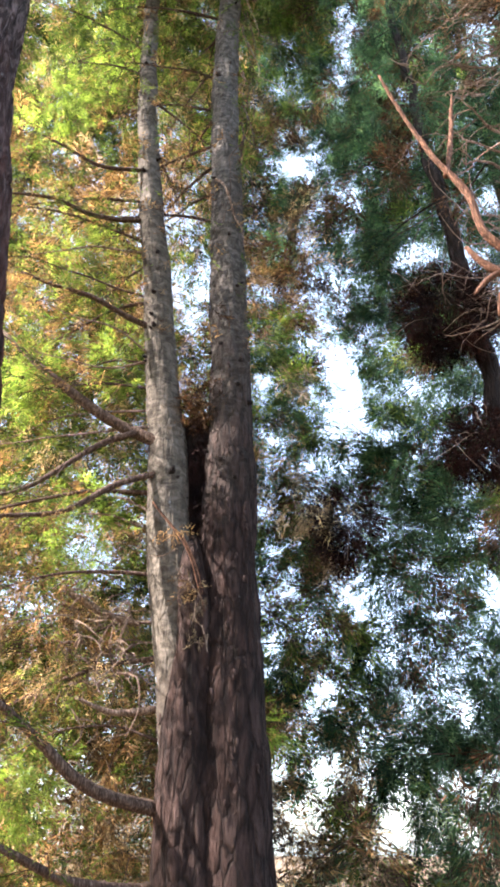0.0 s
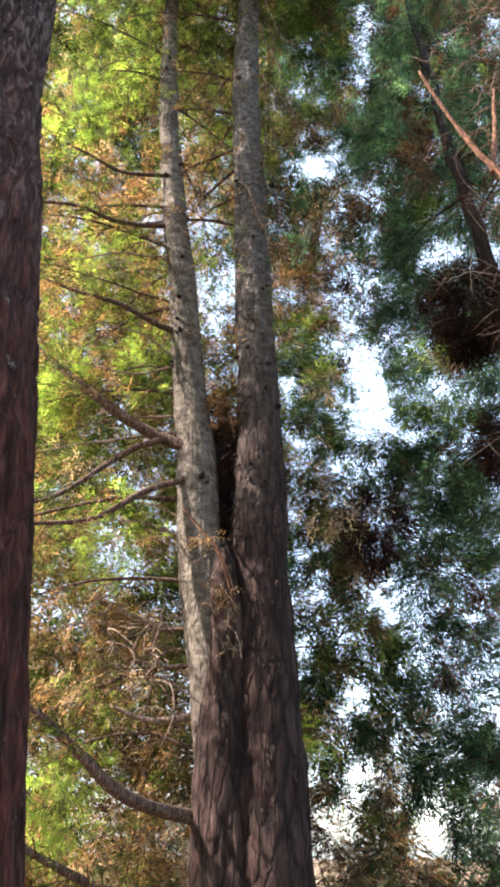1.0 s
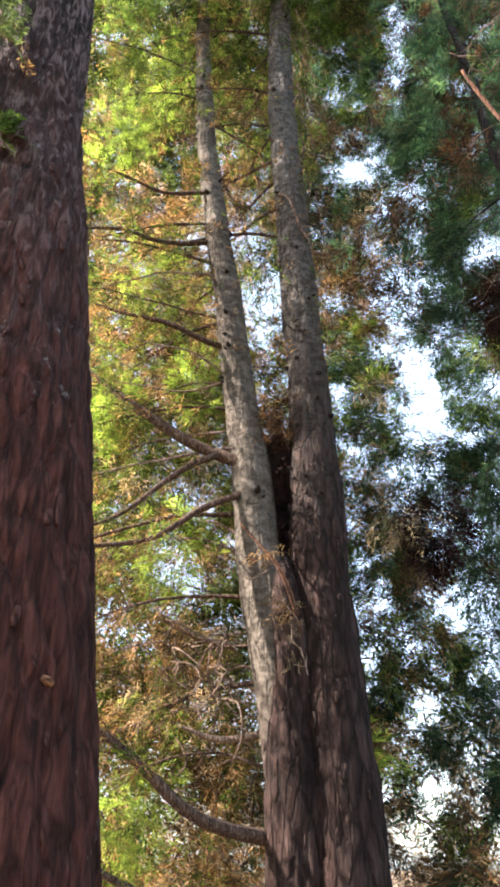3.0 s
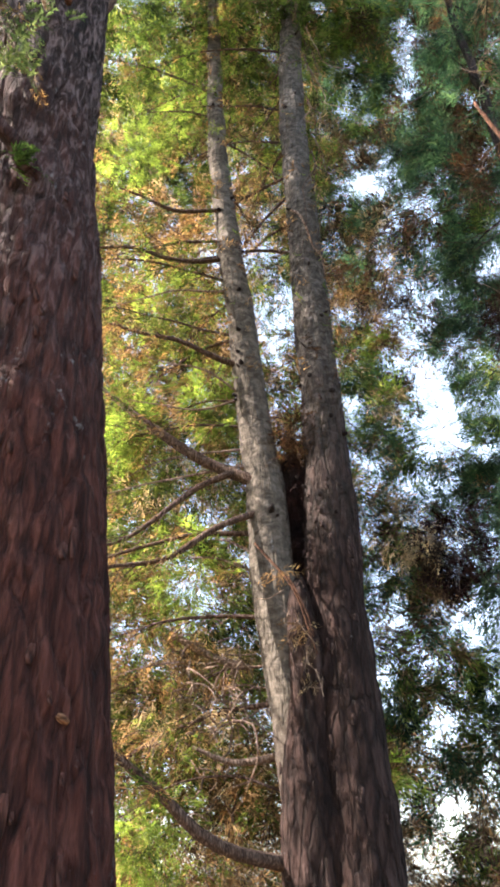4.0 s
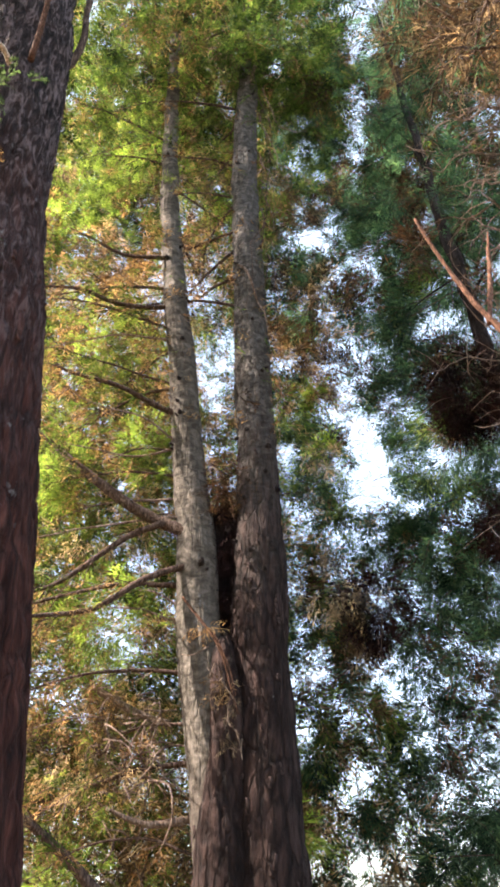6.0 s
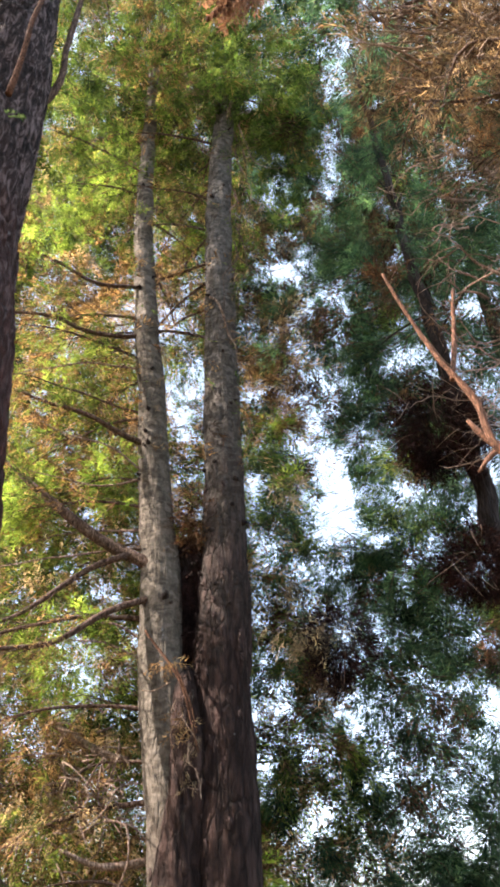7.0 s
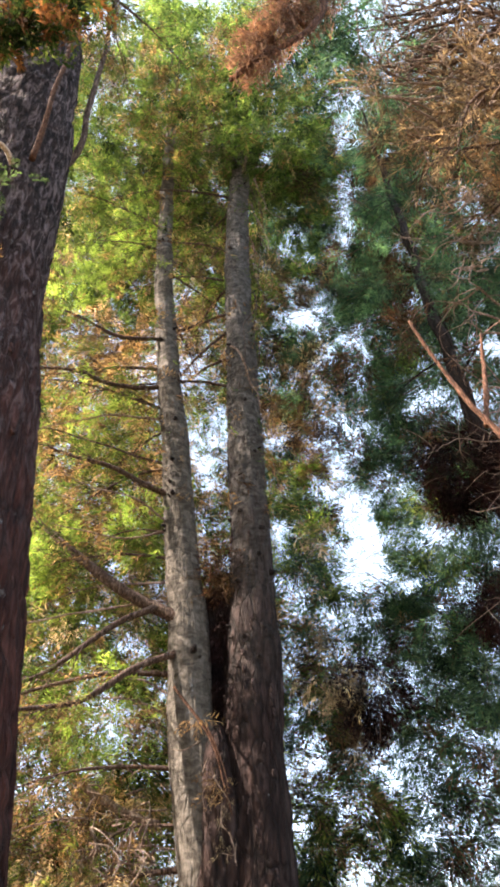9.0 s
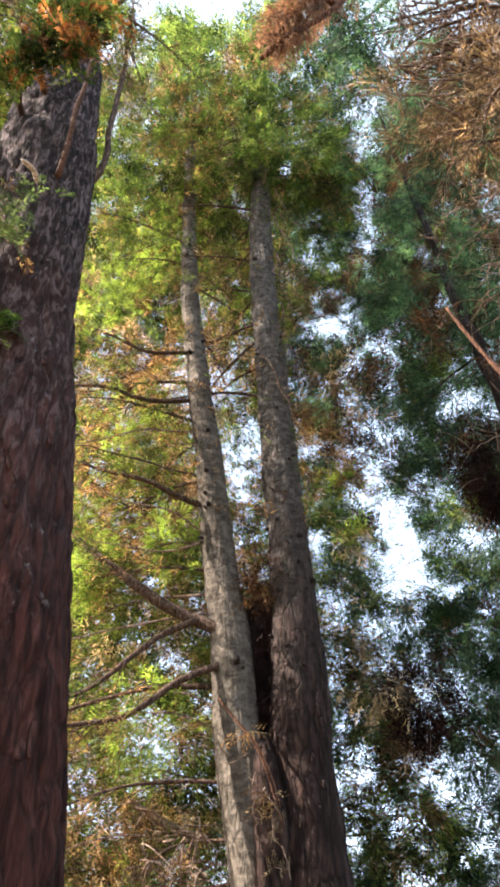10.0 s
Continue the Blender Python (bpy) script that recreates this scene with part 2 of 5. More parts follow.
def tube(points, sides=8, step=0.1, wobble=0.0, bark=None, seed=0):
    """A tapered stem along points (x, y, z, radius): vertices and faces. bark: (strips a metre round, strips a metre up, depth)."""
    line = spline(points, step)
    c, r = line[:, :3], np.maximum(line[:, 3], 0.0008)
    if wobble:
        q = c * 2.3 + seed * 7.1
        c = c + wobble * np.c_[grain(q), grain(q + 31.7), grain(q + 77.3)]
    way = np.gradient(c, axis=0)
    way /= np.linalg.norm(way, axis=1)[:, None] + 1e-9
    ref = np.array((1.0, 0, 0)) if abs(way[0][0]) < 0.8 else np.array((0, 1.0, 0))
    side = np.cross(way, ref)
    side /= np.linalg.norm(side, axis=1)[:, None] + 1e-9
    other = np.cross(way, side)
    a = np.arange(sides) * 2 * math.pi / sides
    n, rings = sides, len(c)
    out = np.cos(a)[None, :, None] * side[:, None, :] + np.sin(a)[None, :, None] * other[:, None, :]
    radius = np.repeat(r[:, None], n, 1)
    if bark:
        across, along, depth = bark
        flat = (out * r[:, None, None]).reshape(-1, 3) * across
        up = np.repeat(np.r_[0, np.cumsum(np.linalg.norm(np.diff(c, axis=0), axis=1))], n) * along
        q = flat + np.c_[np.zeros_like(up), np.zeros_like(up), up] + seed * 13.7
        warp = np.c_[grain(q * 0.6 + 5), grain(q * 0.6 + 91), grain(q * 0.6 + 47)] * 0.7
        ridge = np.abs(grain(q + warp))
        ridge = np.clip(ridge * 2.4, 0, 1) ** 0.8
        steps = grain(q * np.array((0.8, 0.8, 0.55)) + 300) + 0.5 * grain(q * 2.3 + 500)
        lump = grain(q * 0.13 + 900)
        radius = radius + (depth * (ridge - 0.75) + 0.45 * depth * steps + 0.8 * depth * lump).reshape(rings, n)
    v = (c[:, None, :] + out * radius[:, :, None]).reshape(-1, 3)
    k = np.arange(rings - 1)[:, None] * n
    j = np.arange(n)[None, :]
    f = np.stack([k + j, k + (j + 1) % n, k + n + (j + 1) % n, k + n + j], -1).reshape(-1, 4)
    v = np.vstack([v, c[0], c[-1]])
    j = np.arange(n)
    f = np.vstack([f, np.c_[np.full(n, rings * n), (j + 1) % n, j, j][:, [0, 1, 2, 2]]])
    tip = (rings - 1) * n
    f = np.vstack([f, np.c_[np.full(n, rings * n + 1), tip + j, tip + (j + 1) % n, tip + (j + 1) % n]])
    return v, f


def many(tubes):
    """Joins vertices and faces of several shapes."""
    vs, fs, at = [], [], 0
    for v, f in tubes:
        vs.append(v)
        fs.append(f + at)
        at += len(v)
    return np.vstack(vs), np.vstack(fs)


def mesh_of(name, v, f, mat, smooth=True):
    """A mesh from numpy vertices and four-cornered faces (a repeated last corner makes a triangle)."""
    tri = f[:, 2] == f[:, 3]
    loops = np.concatenate([f[~tri].ravel(), f[tri][:, :3].ravel()]).astype(np.int32)
    sizes = np.concatenate([np.full((~tri).sum(), 4), np.full(tri.sum(), 3)]).astype(np.int32)
    me = bpy.data.meshes.new(name)
    me.vertices.add(len(v))
    me.vertices.foreach_set("co", np.asarray(v, np.float32).ravel())
    me.loops.add(len(loops))
    me.loops.foreach_set("vertex_index", loops)
    me.polygons.add(len(sizes))
    me.polygons.foreach_set("loop_start", np.concatenate([[0], np.cumsum(sizes)[:-1]]).astype(np.int32))
    me.polygons.foreach_set("use_smooth", np.full(len(sizes), smooth))
    me.update(calc_edges=True)
    me.validate()
    me.materials.append(mat)
    return me


def thing(name, at, label, category, group="", kind=""):
    ob = new(name)
    ob.location = at
    ob.empty_display_size = 0.2
    return tagged(ob, label, category, group, kind)


def base_of(ob):
    return np.array(ob.location) + (base_of(ob.parent) if ob.parent else 0)


def part(name, shape, mat, parent, label="", kind="", smooth=True):
    """Links vertices and faces, in world places, as one mesh under a thing."""
    v, f = shape
    ob = new(name, mesh_of(name, v - base_of(parent), f, mat, smooth))
    ob.parent = parent
    return tagged(ob, label, kind=kind)


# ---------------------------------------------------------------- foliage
VIEW_EYE = np.array((0.0, 0.0, 1.8))
# openings in the canopy, placed to fit the camera's view: bearing and height over the horizon in degrees from VIEW_EYE,
# half widths, how empty
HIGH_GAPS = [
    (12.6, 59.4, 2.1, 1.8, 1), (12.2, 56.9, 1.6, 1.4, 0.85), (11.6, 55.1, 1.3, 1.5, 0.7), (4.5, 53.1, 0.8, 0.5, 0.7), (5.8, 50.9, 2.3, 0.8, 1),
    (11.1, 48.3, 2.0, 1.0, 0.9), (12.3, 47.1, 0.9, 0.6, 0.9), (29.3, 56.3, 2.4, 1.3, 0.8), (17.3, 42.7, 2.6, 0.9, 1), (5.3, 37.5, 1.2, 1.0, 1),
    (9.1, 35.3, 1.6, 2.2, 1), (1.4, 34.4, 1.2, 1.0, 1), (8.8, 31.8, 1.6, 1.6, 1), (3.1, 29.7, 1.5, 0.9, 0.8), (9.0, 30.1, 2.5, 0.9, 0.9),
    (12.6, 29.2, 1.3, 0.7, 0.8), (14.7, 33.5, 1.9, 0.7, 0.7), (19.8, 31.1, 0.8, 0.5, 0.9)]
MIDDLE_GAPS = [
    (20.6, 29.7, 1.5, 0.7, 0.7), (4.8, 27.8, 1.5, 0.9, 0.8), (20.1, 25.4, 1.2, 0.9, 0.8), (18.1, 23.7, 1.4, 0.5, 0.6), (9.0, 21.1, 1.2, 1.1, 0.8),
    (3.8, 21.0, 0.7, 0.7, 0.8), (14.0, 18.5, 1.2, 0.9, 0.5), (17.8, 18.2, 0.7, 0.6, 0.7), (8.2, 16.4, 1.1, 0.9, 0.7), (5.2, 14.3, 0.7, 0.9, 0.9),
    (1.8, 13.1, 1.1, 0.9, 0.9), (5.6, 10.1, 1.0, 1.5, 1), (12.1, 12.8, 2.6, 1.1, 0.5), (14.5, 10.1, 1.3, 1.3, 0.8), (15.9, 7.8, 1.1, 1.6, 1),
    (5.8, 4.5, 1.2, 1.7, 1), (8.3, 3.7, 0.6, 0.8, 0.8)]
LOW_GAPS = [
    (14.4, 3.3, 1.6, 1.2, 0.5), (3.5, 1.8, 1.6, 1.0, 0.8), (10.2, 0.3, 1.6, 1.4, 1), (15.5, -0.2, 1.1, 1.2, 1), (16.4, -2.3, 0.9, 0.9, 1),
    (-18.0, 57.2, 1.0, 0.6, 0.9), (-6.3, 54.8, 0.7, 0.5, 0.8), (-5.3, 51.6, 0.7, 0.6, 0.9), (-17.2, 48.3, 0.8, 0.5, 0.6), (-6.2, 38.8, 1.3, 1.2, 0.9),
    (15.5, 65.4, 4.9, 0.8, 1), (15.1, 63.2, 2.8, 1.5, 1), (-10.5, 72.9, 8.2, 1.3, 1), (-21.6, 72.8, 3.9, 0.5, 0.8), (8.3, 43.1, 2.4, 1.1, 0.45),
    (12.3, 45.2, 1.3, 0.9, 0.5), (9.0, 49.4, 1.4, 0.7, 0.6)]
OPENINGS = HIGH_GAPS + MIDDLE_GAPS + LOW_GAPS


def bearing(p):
    d = p - VIEW_EYE
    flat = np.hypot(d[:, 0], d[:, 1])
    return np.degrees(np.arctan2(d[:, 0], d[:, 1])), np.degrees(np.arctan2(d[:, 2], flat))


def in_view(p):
    """Whether places lie in a wide cone about what the camera sees."""
    d = p - VIEW_EYE
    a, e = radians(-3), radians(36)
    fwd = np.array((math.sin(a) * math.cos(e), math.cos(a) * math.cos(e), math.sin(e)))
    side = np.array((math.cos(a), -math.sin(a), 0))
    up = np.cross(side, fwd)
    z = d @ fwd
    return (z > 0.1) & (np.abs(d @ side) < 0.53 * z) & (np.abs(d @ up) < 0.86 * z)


# spots on stems, tangle and tufts kept in sun by clearing the sprays before them, with half widths
SUNLIT = [(-0.86, 5.86, 3.85, 0.03), (-0.82, 5.84, 3.6, 0.05), (-0.80, 5.83, 3.42, 0.06), (-0.76, 5.80, 3.2, 0.08), (-0.72, 5.80, 3.0, 0.05), (-0.66, 5.78, 2.75, 0.04),
          (-1.0, 5.88, 5.15, 0.06), (-1.03, 5.90, 5.45, 0.05), (-1.08, 5.91, 5.95, 0.04), (-1.12, 5.92, 6.5, 0.06), (-1.58, 5.95, 9.3, 0.06),
          (-0.42, 5.86, 4.9, 0.06), (-0.40, 5.86, 4.75, 0.04), (-0.45, 5.75, 3.75, 0.05), (-0.48, 5.74, 3.45, 0.04), (-0.58, 5.76, 2.3, 0.05), (-0.5, 5.75, 1.9, 0.05),
          (1.6, 2.6, 8.3, 0.45), (2.4, 2.7, 8.8, 0.45), (1.2, 2.5, 7.8, 0.3), (2.0, 2.6, 9.6, 0.4), (0.6, 1.55, 3.6, 0.2), (1.1, 2.2, 3.65, 0.15), (2.3, 3.9, 6.6, 0.3),
          (-2.2, 7.2, 2.0, 0.35), (-2.8, 8.0, 3.0, 0.35), (-1.8, 7.0, 1.2, 0.3), (-3.0, 8.0, 1.4, 0.3), (-2.3, 7.5, 3.9, 0.3), (-1.9, 6.4, 2.9, 0.2),
          (-1.55, 6.1, 4.24, 0.25), (-2.08, 6.1, 7.7, 0.22), (-1.84, 6.1, 2.05, 0.25), (-2.27, 6.1, 5.87, 0.2), (-1.40, 6.1, 6.16, 0.15),
          (-0.5, 5.9, 9.5, 0.08), (-1.66, 1.98, 6.29, 0.06)]



def sunlit(p):
    """Whether places lie on the sun's way to those spots."""
    hit = np.zeros(len(p), bool)
    way = np.array(SUN_FROM)
    for x, y, z, r in SUNLIT:
        d = p - np.array((x, y, z))
        far = d @ way
        hit |= (far > 0.1) & (np.linalg.norm(d - far[:, None] * way, axis=1) < r + np.minimum(0.055 * far, 0.30))
    return hit


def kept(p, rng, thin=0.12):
    """Which sprays grow: none in the openings, few on the sun's way to the lit spots, fewer out of the camera's view.
    """
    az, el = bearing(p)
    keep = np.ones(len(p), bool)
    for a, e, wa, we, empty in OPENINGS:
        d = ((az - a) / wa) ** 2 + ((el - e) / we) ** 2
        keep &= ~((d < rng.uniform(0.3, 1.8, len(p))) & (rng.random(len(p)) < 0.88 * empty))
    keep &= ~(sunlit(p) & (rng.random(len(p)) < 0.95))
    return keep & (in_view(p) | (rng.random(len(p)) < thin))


def fan_spray(rng, pairs=5, droop=0.25, wide=0.07, spread=(28, 58), long=1.0):
    """One flat spray, one unit long: base, tip and half width of each leaflet."""
    rows = [((0, 0, 0), (1.05, 0, -droop), 0.035)]
    for k in range(pairs):
        s = 0.06 + 0.88 * (k + 0.5) / pairs
        for sign in (-1, 1):
            ang = radians(rng.uniform(*spread)) * sign
            ln = long * (0.52 - 0.30 * s) * rng.uniform(0.75, 1.25)
            b = np.array((s, 0, -droop * s * s))
            way = np.array((math.cos(ang), math.sin(ang), rng.uniform(-0.45, 0.15)))
            rows.append((b, b + way * ln, wide * rng.uniform(0.7, 1.2)))
            m = b + way * ln * rng.uniform(0.3, 0.5)
            turn = rng.choice((-0.6, 0.6))
            w = np.array((math.cos(ang + turn), math.sin(ang + turn), rng.uniform(-0.5, 0.1)))
            rows.append((m, m + w * ln * rng.uniform(0.45, 0.7), wide * 0.85))
    b, t, w = (np.array([r[i] for r in rows], float) for i in range(3))
    return b, t, w


def leaves(pos, way, size, rng, templates):
    """All leaflets of many sprays: vertices and faces."""
    n = len(pos)
    way = way / (np.linalg.norm(way, axis=1)[:, None] + 1e-9)
    up = np.array((0, 0, 1.0)) + rng.normal(0, 0.55, (n, 3))
    y = np.cross(up, way)
    y /= np.linalg.norm(y, axis=1)[:, None] + 1e-9
    z = np.cross(way, y)
    rot = np.stack([way, y, z], -1)
    which = rng.integers(0, len(templates), n)
    vs = []
    for k, (b, t, w) in enumerate(templates):
        pick = which == k
        if not pick.any():
            continue
        side = np.cross(t - b, (0, 0, 1.0))
        side /= np.linalg.norm(side, axis=1)[:, None] + 1e-9
        side[:, 2] += rng.uniform(-0.6, 0.6, len(b))
        mid = b * 0.45 + t * 0.55
        local = np.stack([mid * 0.45 + b * 0.55 + side * w[:, None] * 0.5, t, mid * 0.45 + b * 0.55 - side * w[:, None] * 0.5], 1).reshape(-1, 3)
        v = np.einsum("sij,vj->svi", rot[pick], local) * size[pick][:, None, None] + pos[pick][:, None, :]
        vs.append(v.reshape(-1, 3))
    v = np.vstack(vs)
    return v, np.arange(len(v)).reshape(-1, 3)[:, (0, 1, 2, 2)]


FINE = [fan_spray(np.random.default_rng(60 + k), 6, 0.3, 0.042) for k in range(6)]
LIVE = [fan_spray(np.random.default_rng(k), wide=0.066, long=1.15) for k in range(6)]
BROAD = [fan_spray(np.random.default_rng(70 + k), 6, 0.5, 0.10) for k in range(4)]
STRAND = [fan_spray(np.random.default_rng(40 + k), 5, 0.5, 0.021, (10, 40), 1.4) for k in range(6)]
BRUSH = [fan_spray(np.random.default_rng(90 + k), 4, 0.3, 0.052, (15, 50), 1.3) for k in range(6)]
DRY = [fan_spray(np.random.default_rng(110 + k), 4, 0.6, 0.05, (15, 65), 1.3) for k in range(6)]
DEAD = [fan_spray(np.random.default_rng(20 + k), 5, 0.6, 0.042) for k in range(5)]


def kinked(rng, a, way, length, radius, bends=6, sag=0.12):
    """A bare twig's points, with a kink at every joint."""
    way = np.array(way, float)
    way /= np.linalg.norm(way)
    p, rows = np.array(a, float), []
    for k in range(bends + 1):
        rows.append((*p, radius * (1 - 0.8 * k / bends)))
        way = way + rng.normal(0, 0.32, 3) + np.array((0, 0, -sag))
        way /= np.linalg.norm(way)
        p = p + way * length / bends * rng.uniform(0.6, 1.4)
    return rows


def limb_line(start, turn, length, rise, droop, rng, radius):
    """A limb's points, bending out and down."""
    a = radians(turn)
    out = np.array((math.sin(a), math.cos(a), 0))
    across = np.array((out[1], -out[0], 0))
    bend = rng.uniform(-0.18, 0.18)
    rows = []
    for s in np.linspace(0, 1, 5):
        p = np.array(start) + length * (s * out + bend * s * s * across + np.array((0, 0, rise * s - droop * s * s)))
        rows.append((*p, radius * (1 - 0.85 * s)))
    return rows


def twigs_on(line, rng, every, reach, spacing, size, start=0.15):
    """Side twigs along a limb, and the sprays on them: twig lines, spray places, ways and sizes."""
    pts = spline(line, 0.1)
    total = np.linalg.norm(np.diff(pts[:, :3], axis=0), axis=1).sum()
    lines, pos, way, big = [], [], [], []
    count = max(3, int(total * 0.85 / every))
    for k in range(count):
        s = start + (1 - start) * (k + rng.random()) / count
        i = min(len(pts) - 2, int(s * (len(pts) - 1)))
        d = pts[i + 1, :3] - pts[i, :3]
        d /= np.linalg.norm(d) + 1e-9
        across = np.cross(d, (0, 0, 1.0))
        across /= np.linalg.norm(across) + 1e-9
        go = d * rng.uniform(0.3, 0.9) + across * (1 if k % 2 else -1) * rng.uniform(0.5, 1.0) + np.array((0, 0, rng.uniform(-0.45, 0.25)))
        go /= np.linalg.norm(go)
        ln = reach * rng.uniform(0.5, 1.2) * (1.15 - 0.6 * s)
        a = pts[i, :3]
        b = a + go * ln * 0.55
        c = a + go * ln + np.array((0, 0, -0.22 * ln))
        lines.append([(*a, 0.006), (*b, 0.0045), (*c, 0.002)])
        m = max(2, int(ln / spacing))
        for j in range(m):
            u = (j + rng.random()) / m
            p = a + (b - a) * min(1, u / 0.55) if u < 0.55 else b + (c - b) * (u - 0.55) / 0.45
            w = go + np.cross(go, (0, 0, 1.0)) * rng.choice((-1, 1)) * rng.uniform(0.2, 1.0) + np.array((0, 0, rng.uniform(-0.6, 0.25)))
            pos.append(p)
            way.append(w)
            big.append(size * rng.uniform(0.65, 1.25))
    return lines, pos, way, big


def crown(owner, rng, limbs, live, dead, share, twig_mat, limb_mat, every=0.16, reach=0.75, spacing=0.085, size=0.27, named=0, bare=0.0, kinds=None):
    """Limbs with their twigs and sprays under a tree. share: how much of it is dead, a number or a function of the places.
    The first `named` limbs are parts of their own; the rest are one part."""
    def grow(parent, twigs, pos, way, big):
        pos, way, big = np.array(pos), np.array(way), np.array(big)
        keep = kept(pos, rng) & (rng.random(len(pos)) >= bare)
        pos, way, big = pos[keep], way[keep], big[keep]
        gone = rng.random(len(pos)) < (share(pos) if callable(share) else share)
        # twigs are built only where the camera looks
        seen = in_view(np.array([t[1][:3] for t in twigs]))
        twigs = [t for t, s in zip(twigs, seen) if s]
        if twigs:
            part("twig_growth", many([tube(t, 3, 0.3) for t in twigs]), twig_mat, parent, kind="stuff")
        if (~gone).any():
            part("foliage", leaves(pos[~gone], way[~gone], big[~gone], rng, kinds or LIVE), live, parent, kind="stuff", smooth=False)
        if gone.any():
            part("dead_foliage", leaves(pos[gone], way[gone], big[gone] * 0.95, rng, DEAD), dead, parent, "dry brown dead sprays", kind="stuff", smooth=False)

    rest, others = [], ([], [], [], [])
    for k, line in enumerate(limbs):
        shape = tube(line, 8 if k < named else 6, 0.12, 0.03, None, k)
        grown = twigs_on(line, rng, every, reach, spacing, size, 0.5 if k < named else 0.15)
        if k < named:
            grow(part("limb", shape, limb_mat, owner), *grown)
        else:
            rest.append(shape)
            for mine, more in zip(others, grown):
                mine += more
    if rest:
        part("limb_growth", many(rest), limb_mat, owner, kind="stuff")
        grow(owner, *others)


def clumps(owner, rng, axis, low, high, count, widest, live, dead, share, twig_mat, size=0.26, each=6, clear=0.12, top=0.2, bias=1.6, thin=0.12):
    """A crown that is full in the camera's view only: short twigs with sprays all through its cone, in clumps, under a
    tree.
    """
    line = spline(axis, 0.2)
    z = low + (high - low) * rng.random(count) ** bias
    i = np.clip(np.searchsorted(line[:, 2], z), 0, len(line) - 1)
    f = np.clip((z - low) / (high - low), 0, 1)
    edge = widest * (1 - (1 - top) * f ** 1.5) * (0.75 + 0.25 * np.minimum(1, f * 6))
    a = rng.uniform(0, 2 * math.pi, count)
    edge = edge * (1 + 0.3 * grain(np.c_[np.sin(a) * 1.5, np.cos(a) * 1.5, z * 0.8] + 60))
    r = edge * rng.random(count) ** 0.55
    out = np.c_[np.sin(a), np.cos(a), np.zeros(count)]
    p = line[i, :3] + out * r[:, None]
    p[:, 2] = z
    near = grain(p * 0.95 + 17 * rng.random()) + 0.6 * grain(p * 2.6 + 5)
    ok = (near > -0.4 + clear) & kept(p, rng, thin) & ((out[:, 1] * r < 0.6) | (rng.random(count) < 0.22))
    p, out = p[ok], out[ok]
    n = len(p)
    go = out + rng.normal(0, 0.55, (n, 3)) + np.array((0, 0, -0.25))
    go /= np.linalg.norm(go, axis=1)[:, None]
    ln = rng.uniform(0.35, 0.75, n)
    tip = p + go * ln[:, None]
    u = rng.random((n, each))
    pos = (p[:, None, :] + (tip - p)[:, None, :] * u[:, :, None]).reshape(-1, 3)
    way = (go[:, None, :] + rng.normal(0, 0.6, (n, each, 3)) + np.array((0, 0, -0.2))).reshape(-1, 3)
    big = (size * (0.8 + 0.022 * pos[:, 2])) * rng.uniform(0.65, 1.25, len(pos))
    gone = np.repeat(rng.random(n) < (share(p) if callable(share) else share), each)
    open_air = kept(pos, rng, 1.0)
    part("twig_growth", many([tube([(*b, 0.005), (*t, 0.0015)], 3, 2.0) for b, t in zip(p[::2] - go[::2] * 0.15, tip[::2])]), twig_mat, owner, kind="stuff")
    for pick, name, mat, kinds, note in ((~gone & open_air, "foliage", live, LIVE, ""), (gone & open_air, "dead_foliage", dead, DEAD, "dry brown dead sprays")):
        if pick.any():
            part(name, leaves(pos[pick], way[pick], big[pick], rng, kinds), mat, owner, note, kind="stuff", smooth=False)


